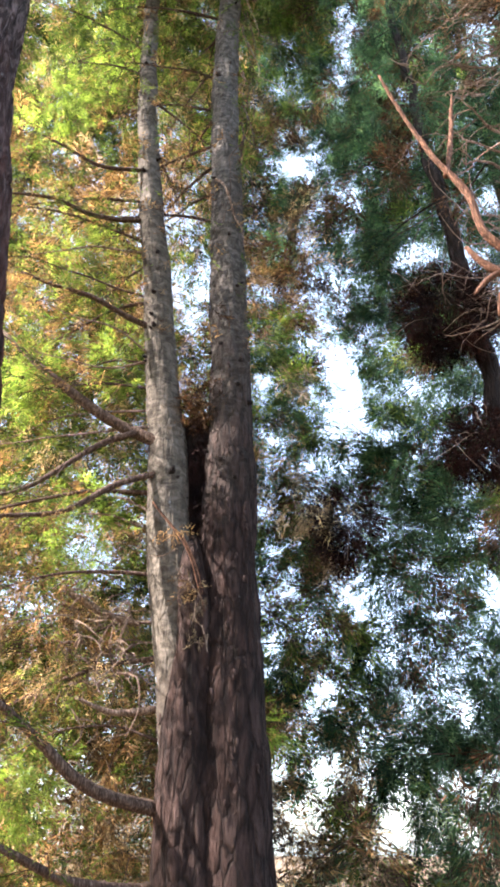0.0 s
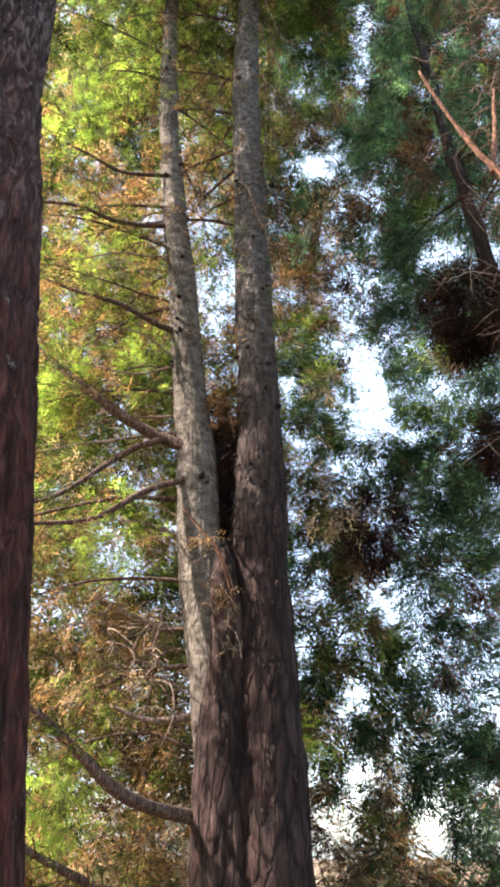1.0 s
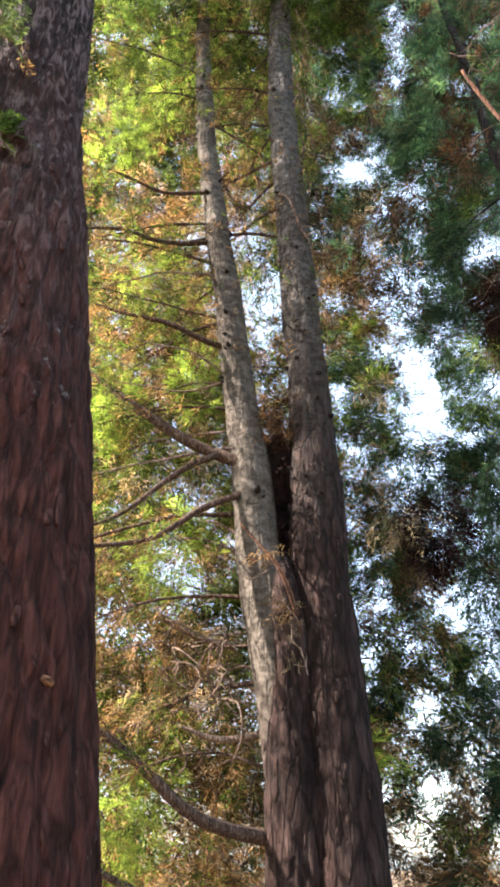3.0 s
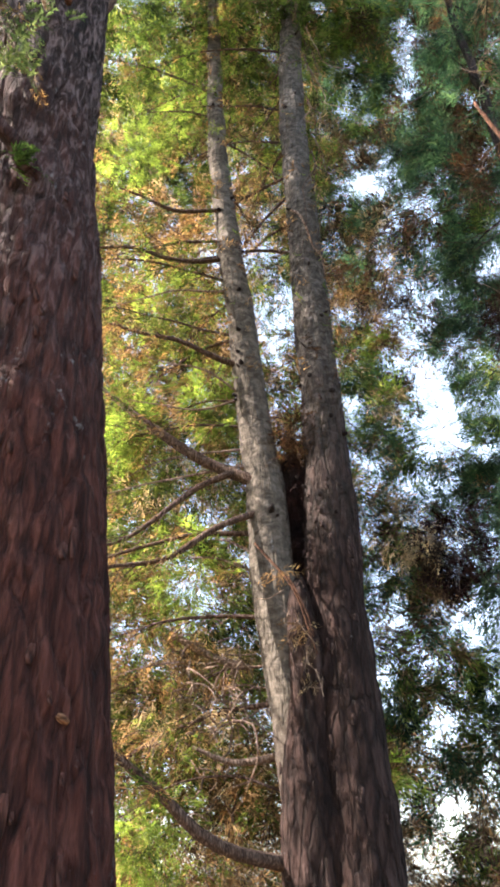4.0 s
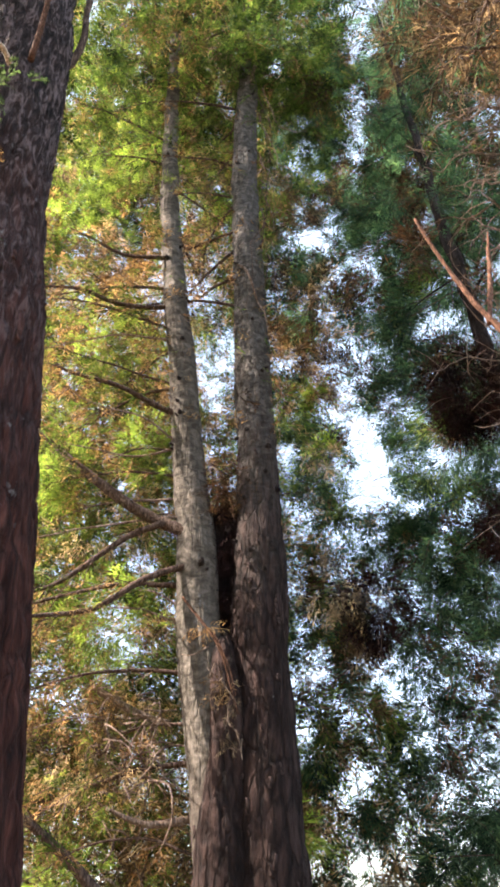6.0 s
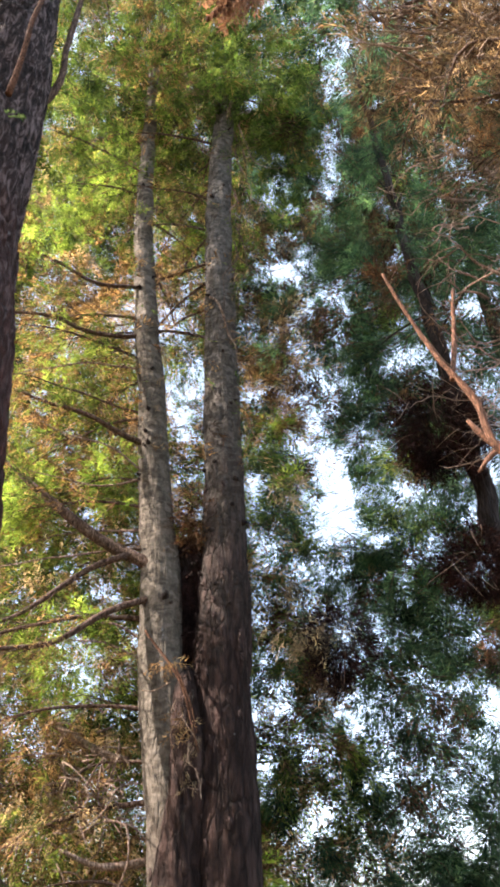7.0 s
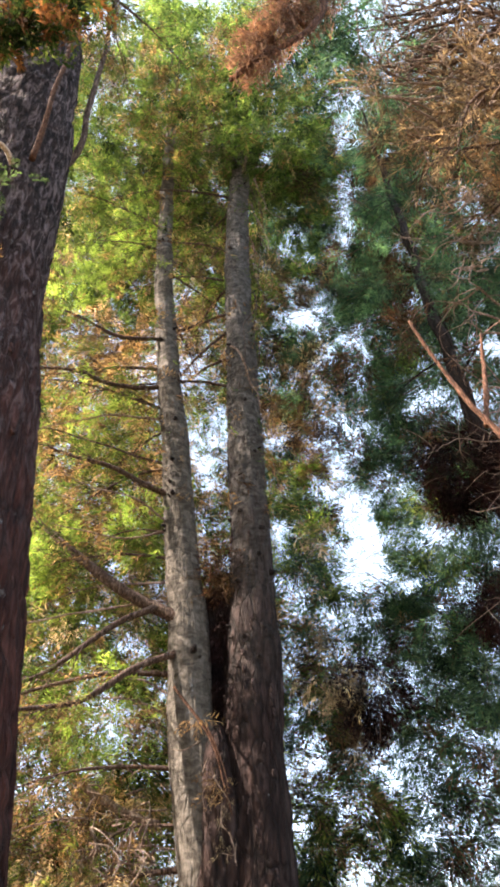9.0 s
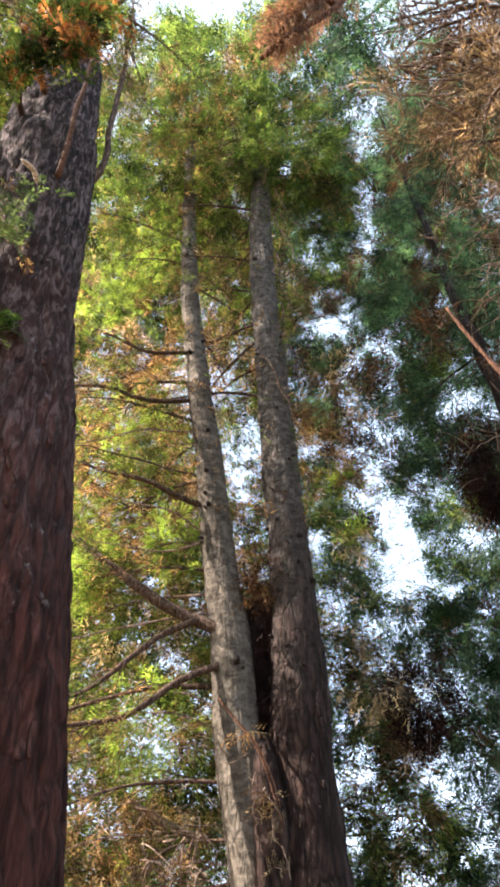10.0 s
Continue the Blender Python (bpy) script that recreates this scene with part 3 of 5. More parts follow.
def boughs(owner, rng, axis, low, high, count, widest, mix, each=28, size=0.3, clear=0.1, top=0.3, bias=1.6, thin=0.12, droop=0.35, deep=0.6, templates=None):
    """A crown of separate leafy boughs: each is a drooping shoot set with sprays on all sides, with air between the boughs.
    mix: rows of (name, material, label, weight of each place); the boughs of one patch tend to be of one kind."""
    line = spline(axis, 0.2)
    z = low + (high - low) * rng.random(count) ** bias
    i = np.clip(np.searchsorted(line[:, 2], z), 0, len(line) - 1)
    f = np.clip((z - low) / (high - low), 0, 1)
    a = rng.uniform(0, 2 * math.pi, count)
    edge = widest * (1 - (1 - top) * f ** 1.5) * (1 + 0.3 * grain(np.c_[np.sin(a) * 1.5, np.cos(a) * 1.5, z * 0.8] + 60))
    r = edge * rng.random(count) ** 0.55
    out = np.c_[np.sin(a), np.cos(a), np.zeros(count)]
    p = line[i, :3] + out * r[:, None]
    p[:, 2] = z
    shade = grain(p * 0.8 + 17 * rng.random()) + 0.5 * grain(p * 2.1 + 5)
    # boughs are thinned outside the camera's view and on the far side
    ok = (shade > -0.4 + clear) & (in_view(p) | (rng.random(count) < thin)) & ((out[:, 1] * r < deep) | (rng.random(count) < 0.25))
    p, out = p[ok], out[ok]
    n = len(p)
    go = out + rng.normal(0, 0.5, (n, 3)) + np.array((0, 0, -droop))
    go /= np.linalg.norm(go, axis=1)[:, None]
    ln = rng.uniform(0.45, 0.95, n)
    u = rng.random((n, each)) ** 0.8
    sag = np.zeros((n, each, 3))
    sag[:, :, 2] = -0.25 * ln[:, None] * u * u
    side = rng.normal(0, 1, (n, each, 3))
    side -= (side * go[:, None, :]).sum(2)[:, :, None] * go[:, None, :]
    pos = p[:, None, :] + (go * ln[:, None])[:, None, :] * u[:, :, None] + sag + side * 0.05
    way = go[:, None, :] * rng.uniform(0.5, 1.3, (n, each, 1)) + side * 0.55 + np.array((0, 0, -0.15))
    big = size * rng.uniform(0.6, 1.3, (n, each)) * (1.15 - 0.4 * u)
    chance = np.stack([np.broadcast_to(w(p) if callable(w) else w, (n,)) for *_, w in mix], 1).astype(float)
    lean = np.stack([grain(p * 0.9 + 101 * (k + 1)) + 0.6 * grain(p * 2.4 + 57 * (k + 1)) for k in range(len(mix))], 1)
    kind = np.argmax(np.log(chance + 1e-6) + 2.2 * lean + rng.gumbel(0, 0.5, lean.shape), 1)
    pos, way, big, kind = pos.reshape(-1, 3), way.reshape(-1, 3), big.ravel(), np.repeat(kind, each)
    unit = way / (np.linalg.norm(way, axis=1)[:, None] + 1e-9)
    air = kept(pos + unit * big[:, None] * 0.5, rng, 1.0)
    part("twig_growth", many([tube([(*(b - g * 0.25), 0.008), (*(b + g * l * 0.5), 0.005), (*(b + g * l - np.array((0, 0, 0.25 * l))), 0.002)], 3, 2.0) for b, g, l in zip(p, go, ln)]), WOOD_LIMB, owner, kind="stuff")
    for k, (name, mat, note, _) in enumerate(mix):
        pick = air & (kind == k)
        if pick.any():
            part(name, leaves(pos[pick], way[pick], big[pick], rng, templates or (DRY if name == "dead_foliage" else BRUSH)), mat, owner, note, kind="stuff", smooth=False)


def whorls(rng, axis, low, high, count, longest, avoid=None, rise=0.15, droop=0.4, top=0.25):
    """Limbs all round a stem; avoid: bearings (from, to) in degrees left free below a height."""
    line = spline(axis, 0.1)
    out = []
    for k in range(count):
        z = low + (high - low) * (k + rng.random()) / count
        i = int(np.argmin(np.abs(line[:, 2] - z)))
        turn = rng.uniform(0, 360)
        if avoid and z < avoid[2]:
            while (turn - avoid[0]) % 360 < (avoid[1] - avoid[0]) % 360:
                turn = rng.uniform(0, 360)
        f = (z - low) / (high - low)
        ln = longest * (1 - (1 - top) * f ** 1.4) * rng.uniform(0.65, 1.1)
        out.append(limb_line(line[i, :3], turn, ln, rise + rng.uniform(-0.15, 0.25), droop * rng.uniform(0.6, 1.3), rng, 0.008 + 0.007 * ln))
    return out


def lower(at, span, much, least=0.02):
    """A weight that grows from nothing at a height to much, a span below it."""
    return lambda p: np.clip((at - p[:, 2]) / span, 0, 1) * much + least


SUNNY_MIX = [("foliage", LEAF_SUN, "", 0.30), ("foliage", LEAF_LIME, "bright yellow-green sprays", lower(14, 12, 0.22, 0.10)), ("foliage", LEAF_MID, "", 0.16),
             ("dead_foliage", LEAF_DEAD, "dry brown dead sprays", lower(16, 14, 0.6, 0.16)), ("dead_foliage", LEAF_TAN, "dull tan dead sprays", 0.2), ("dead_foliage", LEAF_PALE, "pale straw-coloured dead sprays", 0.045)]
SHADY_MIX = [("foliage", LEAF_SHADED, "", 0.75), ("foliage", LEAF_MID, "", 0.10), ("dead_foliage", LEAF_DULL, "dry brown dead sprays", 0.16)]


# ---------------------------------------------------------------- ground
def ground_sheet():
    m, t, p, _ = material("forest_floor")
    a = node(t, "ShaderNodeTexNoise", Scale=3.0, Detail=9.0, Roughness=0.7)
    b = node(t, "ShaderNodeTexNoise", Scale=0.15, Detail=4.0)
    c = t.nodes.new("ShaderNodeTexCoord")
    for n in (a, b):
        t.links.new(c.outputs["Object"], n.inputs[0])
    litter = ramp(t, a.outputs[0], [(0.3, (0.05, 0.03, 0.018)), (0.5, (0.14, 0.08, 0.045)), (0.7, (0.24, 0.15, 0.085))])
    moss = ramp(t, b.outputs[0], [(0.4, (1.0, 1.0, 1.0)), (0.65, (0.7, 0.95, 0.55))])
    t.links.new(mixed(t, 1.0, litter, moss, 'MULTIPLY'), p.inputs["Base Color"])
    p.inputs["Roughness"].default_value = 0.95
    bump = node(t, "ShaderNodeBump", Strength=0.8, Distance=0.05)
    t.links.new(a.outputs[0], bump.inputs["Height"])
    t.links.new(bump.outputs[0], p.inputs["Normal"])
    s = np.r_[-900, -300, -100, -45, np.arange(-24, 24.1, 0.6), 45, 100, 300, 900]
    x, y = np.meshgrid(s, s)
    v = np.c_[x.ravel(), y.ravel(), np.zeros(x.size)]
    v[:, 2] = 0.07 * grain(v * 0.5 + 3) + 0.03 * grain(v * 1.7 + 9) - 0.03
    n = len(s)
    k = np.arange(n - 1)[:, None] * n + np.arange(n - 1)[None, :]
    f = np.stack([k, k + 1, k + n + 1, k + n], -1).reshape(-1, 4)
    ob = new("ground", mesh_of("ground", v, f, m))
    return tagged(ob, "forest floor covered with brown needle litter", "ground", kind="structure")


ground_sheet()


# ---------------------------------------------------------------- the forked tree
def flake_mesh(name, seed, mat):
    """A thin, slightly curled shred of bark, standing along z, proud towards x."""
    rng = np.random.default_rng(200 + seed)
    rows, cols = 5, 3
    w, h = rng.uniform(0.018, 0.034), rng.uniform(0.05, 0.10)
    v, f = [], []
    for side in (0.0, -0.006):
        for r in range(rows):
            s = r / (rows - 1)
            edge = w * (0.35 + 0.65 * math.sin(math.pi * (0.12 + 0.76 * s))) * rng.uniform(0.8, 1.2)
            for c in range(cols):
                u = c / (cols - 1) - 0.5
                v.append((0.006 + side + 0.012 * (1 - s) ** 2 - 0.02 * u * u + rng.uniform(-.001, .001), edge * u, h * (s - 0.5)))
    n = rows * cols
    for r in range(rows - 1):
        for c in range(cols - 1):
            a = r * cols + c
            f.append((a, a + 1, a + cols + 1, a + cols))
            f.append((n + a, n + a + cols, n + a + cols + 1, n + a + 1))
    ring = [r * cols for r in range(rows)] + [n - cols + c for c in range(1, cols)] + [r * cols + cols - 1 for r in range(rows - 2, -1, -1)] + [c for c in range(cols - 2, 0, -1)]
    for a, b in zip(ring, ring[1:] + ring[:1]):
        f.append((a, b, n + b, n + a))
    return mesh_of(name, np.array(v), np.array(f), mat)


def forked_tree():
    rng = np.random.default_rng(3)
    tree = thing("forked_conifer", (-0.2, 6.0, 0), "tall forked conifer with grey-brown furrowed bark and dappled light", "tree")
    right = [(-0.10, 6.05, -0.15, 0.50), (-0.14, 6.05, 0.4, 0.39), (-0.16, 6.03, 1.43, 0.345), (-0.16, 6.0, 2.4, 0.31), (-0.19, 6.0, 3.3, 0.282),
             (-0.20, 6.0, 4.0, 0.262), (-0.20, 6.0, 4.7, 0.247), (-0.19, 6.0, 5.3, 0.220), (-0.22, 6.0, 6.5, 0.212), (-0.27, 6.0, 8.0, 0.200),
             (-0.31, 6.0, 9.5, 0.190), (-0.34, 6.0, 11.4, 0.172), (-0.30, 6.0, 12.9, 0.150), (-0.32, 6.0, 13.6, 0.10), (-0.32, 6.0, 14.6, 0.08), (-0.30, 6.0, 17.0, 0.085), (-0.25, 6.0, 20.2, 0.02)]
    left = [(-0.36, 5.95, -0.15, 0.30), (-0.38, 5.95, 0.6, 0.24), (-0.41, 5.95, 1.43, 0.225), (-0.50, 5.95, 2.4, 0.225), (-0.63, 5.95, 3.3, 0.222), (-0.73, 5.96, 4.0, 0.212),
            (-0.78, 5.98, 4.7, 0.206), (-0.84, 6.0, 5.3, 0.188), (-0.92, 6.0, 6.0, 0.176), (-1.00, 6.0, 6.7, 0.168), (-1.09, 6.0, 7.6, 0.160),
            (-1.26, 6.0, 9.0, 0.147), (-1.35, 6.0, 10.1, 0.138), (-1.43, 6.0, 11.5, 0.120), (-1.51, 6.0, 13.8, 0.105), (-1.55, 6.0, 16.0, 0.07), (-1.55, 6.0, 18.6, 0.015)]
    part("trunk", tube(right, 96, 0.042, 0.02, (13, 3.6, 0.020), 1), BARK_GREY, tree)
    left = [(*p[:3], p[3] * 0.94) for p in left]
    part("side_stem", tube(left, 72, 0.045, 0.02, (17, 4.5, 0.009), 3), BARK_SIDE, tree, "smoother grey side stem")
    ridge = [(-0.38, 5.92, -0.15, 0.42), (-0.40, 5.93, 0.6, 0.30), (-0.45, 5.93, 1.5, 0.262), (-0.48, 5.90, 2.0, 0.235), (-0.49, 5.86, 2.5, 0.190), (-0.48, 5.83, 2.9, 0.160),
             (-0.48, 5.81, 3.3, 0.140), (-0.49, 5.81, 3.6, 0.115), (-0.50, 5.83, 3.85, 0.080), (-0.50, 5.88, 4.05, 0.02)]
    part("bark_ridge", tube(ridge, 90, 0.033, 0.012, (13, 3.8, 0.020), 8), BARK_GREY, tree, "rough brown bark ridge below the fork")
    # dark web filling the cleft, whose shade is put into the bark colour
    part("fork_web", tube([(-0.46, 6.08, 3.3, 0.08), (-0.48, 6.1, 4.0, 0.10), (-0.51, 6.12, 4.7, 0.13), (-0.53, 6.14, 5.2, 0.15), (-0.53, 6.16, 5.42, 0.06)], 24, 0.05, 0.03, (15, 5, 0.02), 7), BARK_DARK, tree, "bark web in the fork, darkened for the cleft's shade")
    limbs = [
        [(-0.80, 5.92, 4.98, 0.072), (-1.25, 5.90, 5.22, 0.060), (-1.63, 5.90, 5.45, 0.055), (-2.02, 5.90, 5.79, 0.042), (-2.6, 5.9, 6.36, 0.02)],
        [(-1.10, 5.90, 5.15, 0.034), (-1.54, 5.80, 4.85, 0.028), (-1.90, 5.60, 4.44, 0.020), (-2.3, 5.45, 4.2, 0.012)],
        [(-0.76, 5.90, 4.72, 0.034), (-1.22, 5.70, 4.44, 0.030), (-1.64, 5.50, 4.11, 0.024), (-2.1, 5.25, 3.93, 0.014)],
        [(-0.50, 5.95, 1.84, 0.070), (-0.66, 5.88, 1.87, 0.056), (-0.97, 5.60, 1.95, 0.047), (-1.22, 5.40, 2.08, 0.043), (-1.41, 5.30, 2.24, 0.038), (-1.72, 5.06, 2.5, 0.028), (-2.2, 4.9, 2.7, 0.014)],
        [(-0.50, 5.95, 1.42, 0.050), (-0.75, 5.85, 1.40, 0.040), (-1.20, 5.50, 1.44, 0.034), (-1.38, 5.30, 1.52, 0.029), (-1.75, 5.0, 1.75, 0.018)],
        [(-1.00, 5.95, 6.42, 0.038), (-1.73, 5.70, 6.67, 0.026), (-2.40, 5.50, 6.85, 0.015)],
        [(-1.15, 5.95, 8.08, 0.030), (-1.77, 5.80, 7.95, 0.027), (-2.19, 5.60, 8.03, 0.020), (-2.65, 5.40, 7.88, 0.015)],
        [(-1.25, 5.95, 8.90, 0.030), (-1.87, 5.80, 8.87, 0.022), (-2.50, 5.60, 9.15, 0.012)],
    ]
    mine = len(limbs)
    free = (30, 255, 13.0)
    limbs += whorls(rng, left, 3.0, 18.0, 26, 2.8, (60, 235, 13.5))
    limbs += whorls(rng, right, 8.0, 19.8, 26, 2.5, free)

    def share(p):
        return np.clip(0.72 - 0.05 * (p[:, 2] - 3) + 0.6 * grain(p * 0.8 + 40), 0.04, 0.96)
    crown(tree, rng, limbs, LEAF_SUN, LEAF_DEAD, share, WOOD_LIMB, WOOD_LIMB, named=mine, every=0.16, spacing=0.08, size=0.24, kinds=BRUSH)
    clumps(tree, rng, [(-1.5, 6.6, 1, 1), (-1.5, 6.6, 8, 1), (-1.0, 6.4, 13, 1), (-0.9, 6.2, 20.5, 1)], 13.0, 20.5, 1800, 2.6, LEAF_MID, LEAF_DEAD, share, WOOD_LIMB, top=0.3)
    clumps(tree, rng, [(-2.0, 7.6, 0, 1), (-2.0, 7.6, 5, 1), (-1.9, 7.4, 11, 1)], 0.2, 9.0, 3400, 1.5, LEAF_SUN, LEAF_DEAD, share, WOOD_LIMB, size=0.23, top=0.8)
    boughs(tree, rng, [(-2.5, 6.5, 12, 1), (-2.5, 6.5, 19, 1)], 13.2, 18.6, 130, 1.5, SUNNY_MIX, clear=-0.5, top=0.8, bias=1.0, deep=3.0)
    part("dead_limb", tube([(-1.0, 6.3, 3.38, 0.028), (-1.13, 6.40, 3.43, 0.032), (-1.41, 6.40, 3.55, 0.036), (-1.69, 6.40, 3.71, 0.030), (-1.74, 6.4, 3.75, 0.010)], 9, 0.05, 0.01), WOOD_DEAD, tree, "bare grey broken limb")
    part("dead_limb", tube([(-0.66, 5.95, 2.60, 0.040), (-0.76, 6.0, 2.60, 0.034), (-1.07, 5.9, 2.56, 0.026), (-1.36, 5.8, 2.66, 0.012)], 9, 0.05, 0.01), WOOD_DEAD, tree, "bare grey broken limb")
    part("broken_stub", tube([(-0.24, 5.94, 12.75, 0.05), (-0.20, 5.86, 12.95, 0.042), (-0.18, 5.83, 13.2, 0.034), (-0.19, 5.83, 13.3, 0.012)], 10, 0.05, 0.03, (30, 8, 0.01), 5), WOOD_DEAD, tree, "pale broken limb stub")
    for k in range(7):
        z = rng.uniform(8.5, 13.2)
        a = np.array((-0.12, 5.86, z))
        tip = a + np.array((rng.uniform(0.0, 0.22), -rng.uniform(0.02, 0.15), -rng.uniform(0.8, 2.2)))
        m = (a + tip) / 2 + np.array((rng.uniform(0.0, 0.08), -0.05, 0))
        part("hanging_twig", tube([(*a, 0.008), (*m, 0.006), (*tip, 0.003)], 6, 0.1, 0.06, None, 60 + k), WOOD_LIMB, tree, "pale dead twig hanging along the stem")
    for mat, count, note, name in ((LEAF_DEAD, 190, "dry brown sprays hanging along the stems", "dead_foliage"), (LEAF_MID, 120, "thin green sprays on the stems", "foliage"), (LEAF_DULL, 110, "dull brown sprays hanging along the stems", "dead_foliage")):
        z = rng.uniform(6.2, 14.5, count)
        which = rng.random(count) < 0.5
        x = np.where(which, -0.22 - 0.013 * (z - 6) + 0.24 * rng.choice((-1, 1), count, p=(0.3, 0.7)), -1.0 - 0.075 * (z - 6.5) + 0.2 * rng.choice((-1, 1), count))
        p = np.c_[x + rng.normal(0, 0.07, count), rng.uniform(5.7, 6.1, count), z]
        part(name, leaves(p, rng.normal(0, 0.5, p.shape) + np.array((0, -0.3, -0.5)), rng.uniform(0.16, 0.32, count), rng, DRY), mat, tree, note, kind="stuff", smooth=False)
    n = 150
    p = np.c_[rng.normal(-0.3, 0.22, n), rng.uniform(5.6, 5.9, n), rng.uniform(13.0, 14.6, n)]
    part("foliage", leaves(p, rng.normal(0, 0.6, p.shape) + np.array((0, -0.2, -0.4)), rng.uniform(0.2, 0.34, n), rng, BRUSH), LEAF_MID, tree, "green sprays over the broken top", kind="stuff", smooth=False)
    part("hooked_twig", tube([(-0.42, 5.79, 8.6, 0.016), (-0.33, 5.74, 8.45, 0.015), (-0.24, 5.74, 8.2, 0.013), (-0.17, 5.75, 7.9, 0.010), (-0.10, 5.75, 7.75, 0.008), (-0.06, 5.75, 7.45, 0.004)], 8, 0.05, 0.02), WOOD_DEAD, tree, "pale hooked dead twig on the trunk")
    for k in range(9):
        a = np.array((rng.uniform(-0.12, 0.0), 5.85, rng.uniform(9.5, 13.2)))
        tip = a + np.array((rng.uniform(0.05, 0.45), -rng.uniform(0.0, 0.2), -rng.uniform(0.5, 1.8)))
        part("hanging_twig", tube(kinked(rng, a, tip - a, np.linalg.norm(tip - a), 0.010, 5, 0.08), 6, 0.1, 0.03, None, 80 + k), WOOD_DEAD if k % 2 else WOOD_LIMB, tree, "pale dead twig hanging along the stem")
    for stem, low, high, count in ((right, 4.0, 12.6, 20), (left, 3.4, 12.0, 20)):
        line = spline(stem, 0.05)
        for k in range(count):
            at = line[int(np.argmin(np.abs(line[:, 2] - rng.uniform(low, high))))]
            turn = rng.uniform(-2.9, -0.25)
            out = np.array((math.cos(turn), math.sin(turn), rng.uniform(-0.5, 0.3)))
            a, big = at[:3] + out * (at[3] - 0.03), rng.uniform(0.012, 0.028)
            part("broken_stub", tube([(*a, big * 1.7), (*(a + out * 0.04), big), (*(a + out * rng.uniform(0.045, 0.085)), big * 0.7)], 7, 0.02, 0.006, None, k), BARK_DARK, tree, "dark stub of a lost twig")
    tangle = []
    for k in range(80):
        a = np.array((rng.normal(-1.3, 0.17), rng.uniform(5.9, 6.5), rng.normal(3.05, 0.32)))
        w = rng.normal(0, 1, 3) * np.array((1, 0.4, 0.8))
        w /= np.linalg.norm(w)
        ln = rng.uniform(0.08, 0.2)
        bend = rng.normal(0, 0.6, 3) + np.array((0, 0, -0.5))
        tangle.append(tube([(*a, 0.009), (*(a + w * ln), 0.008), (*(a + w * ln * 1.6 + bend * ln * 0.6), 0.006), (*(a + w * ln * 1.5 + bend * ln * 1.3), 0.003)], 5, 0.06, 0.02, None, k))
    part("bare_twig_tangle", many(tangle), WOOD_DEAD, tree, "tangle of pale curved dead twigs", kind="stuff")
    for k in range(12):
        z = rng.uniform(2.2, 8.5)
        x = -0.45 - 0.105 * (z - 1.4)
        a = np.array((x, 6.0, z))
        tip = a + np.array((-rng.uniform(0.8, 1.9), rng.uniform(-0.6, 0.5), rng.uniform(-0.5, 0.5)))
        m = (a + tip) / 2 + np.array((0, 0, rng.uniform(-0.15, 0.2)))
        part("bare_limb", tube([(*a, 0.015), (*m, 0.010), (*tip, 0.003)], 7, 0.08, 0.06, None, 30 + k), WOOD_DEAD if k % 3 else WOOD_LIMB, tree, "thin bare dead limb")
    shreds = [flake_mesh("bark_flake", 20 + k, SHRED) for k in range(6)]
    for line, count, low, high, spread in ((spline(right, 0.05), 70, 1.3, 6.0, 1.2), (spline(left, 0.05), 26, 1.4, 2.6, 1.0)):
        for k in range(count):
            z = low + (high - low) * rng.random()
            at = line[int(np.argmin(np.abs(line[:, 2] - z)))]
            turn = -2.0 + rng.uniform(-spread, spread)
            out = np.array((math.cos(turn), math.sin(turn), 0))
            ob = new("bark_flake", shreds[rng.integers(0, 6)])
            big = rng.uniform(0.6, 1.25)
            ob.matrix_basis = Matrix.Translation(Vector(at[:3] + out * (at[3] + 0.004)) - Vector(tree.location)) @ pose(0, 0, 0, 0, 0, math.degrees(turn)) @ pose(0, 0, 0, rng.uniform(-14, 14), rng.uniform(0, 9), 0) @ Matrix.Diagonal((big * 1.2, big, big * rng.uniform(0.7, 1.5), 1))
            ob.parent = tree
    return tree


forked_tree()


def fork_litter():
    rng = np.random.default_rng(71)
    heap = thing("needle_litter", (-0.47, 5.95, 3.95), "dead needles and twigs lodged in the tree fork, darkened for its shade", "litter")
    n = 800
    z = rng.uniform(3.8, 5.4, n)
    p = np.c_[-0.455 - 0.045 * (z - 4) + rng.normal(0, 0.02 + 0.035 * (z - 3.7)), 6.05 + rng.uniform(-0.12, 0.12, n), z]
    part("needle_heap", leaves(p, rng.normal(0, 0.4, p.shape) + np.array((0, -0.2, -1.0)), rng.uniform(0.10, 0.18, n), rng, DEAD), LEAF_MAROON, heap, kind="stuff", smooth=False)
    m = 110
    p = np.c_[rng.normal(-0.53, 0.08, m), rng.uniform(5.85, 6.05, m), rng.normal(5.5, 0.09, m)]
    part("dry_spray", leaves(p, rng.normal(0, 0.6, p.shape) + np.array((0, -0.3, -0.4)), rng.uniform(0.14, 0.26, m), rng, DEAD), LEAF_DULL, heap, "red-brown dry sprays", kind="stuff", smooth=False)


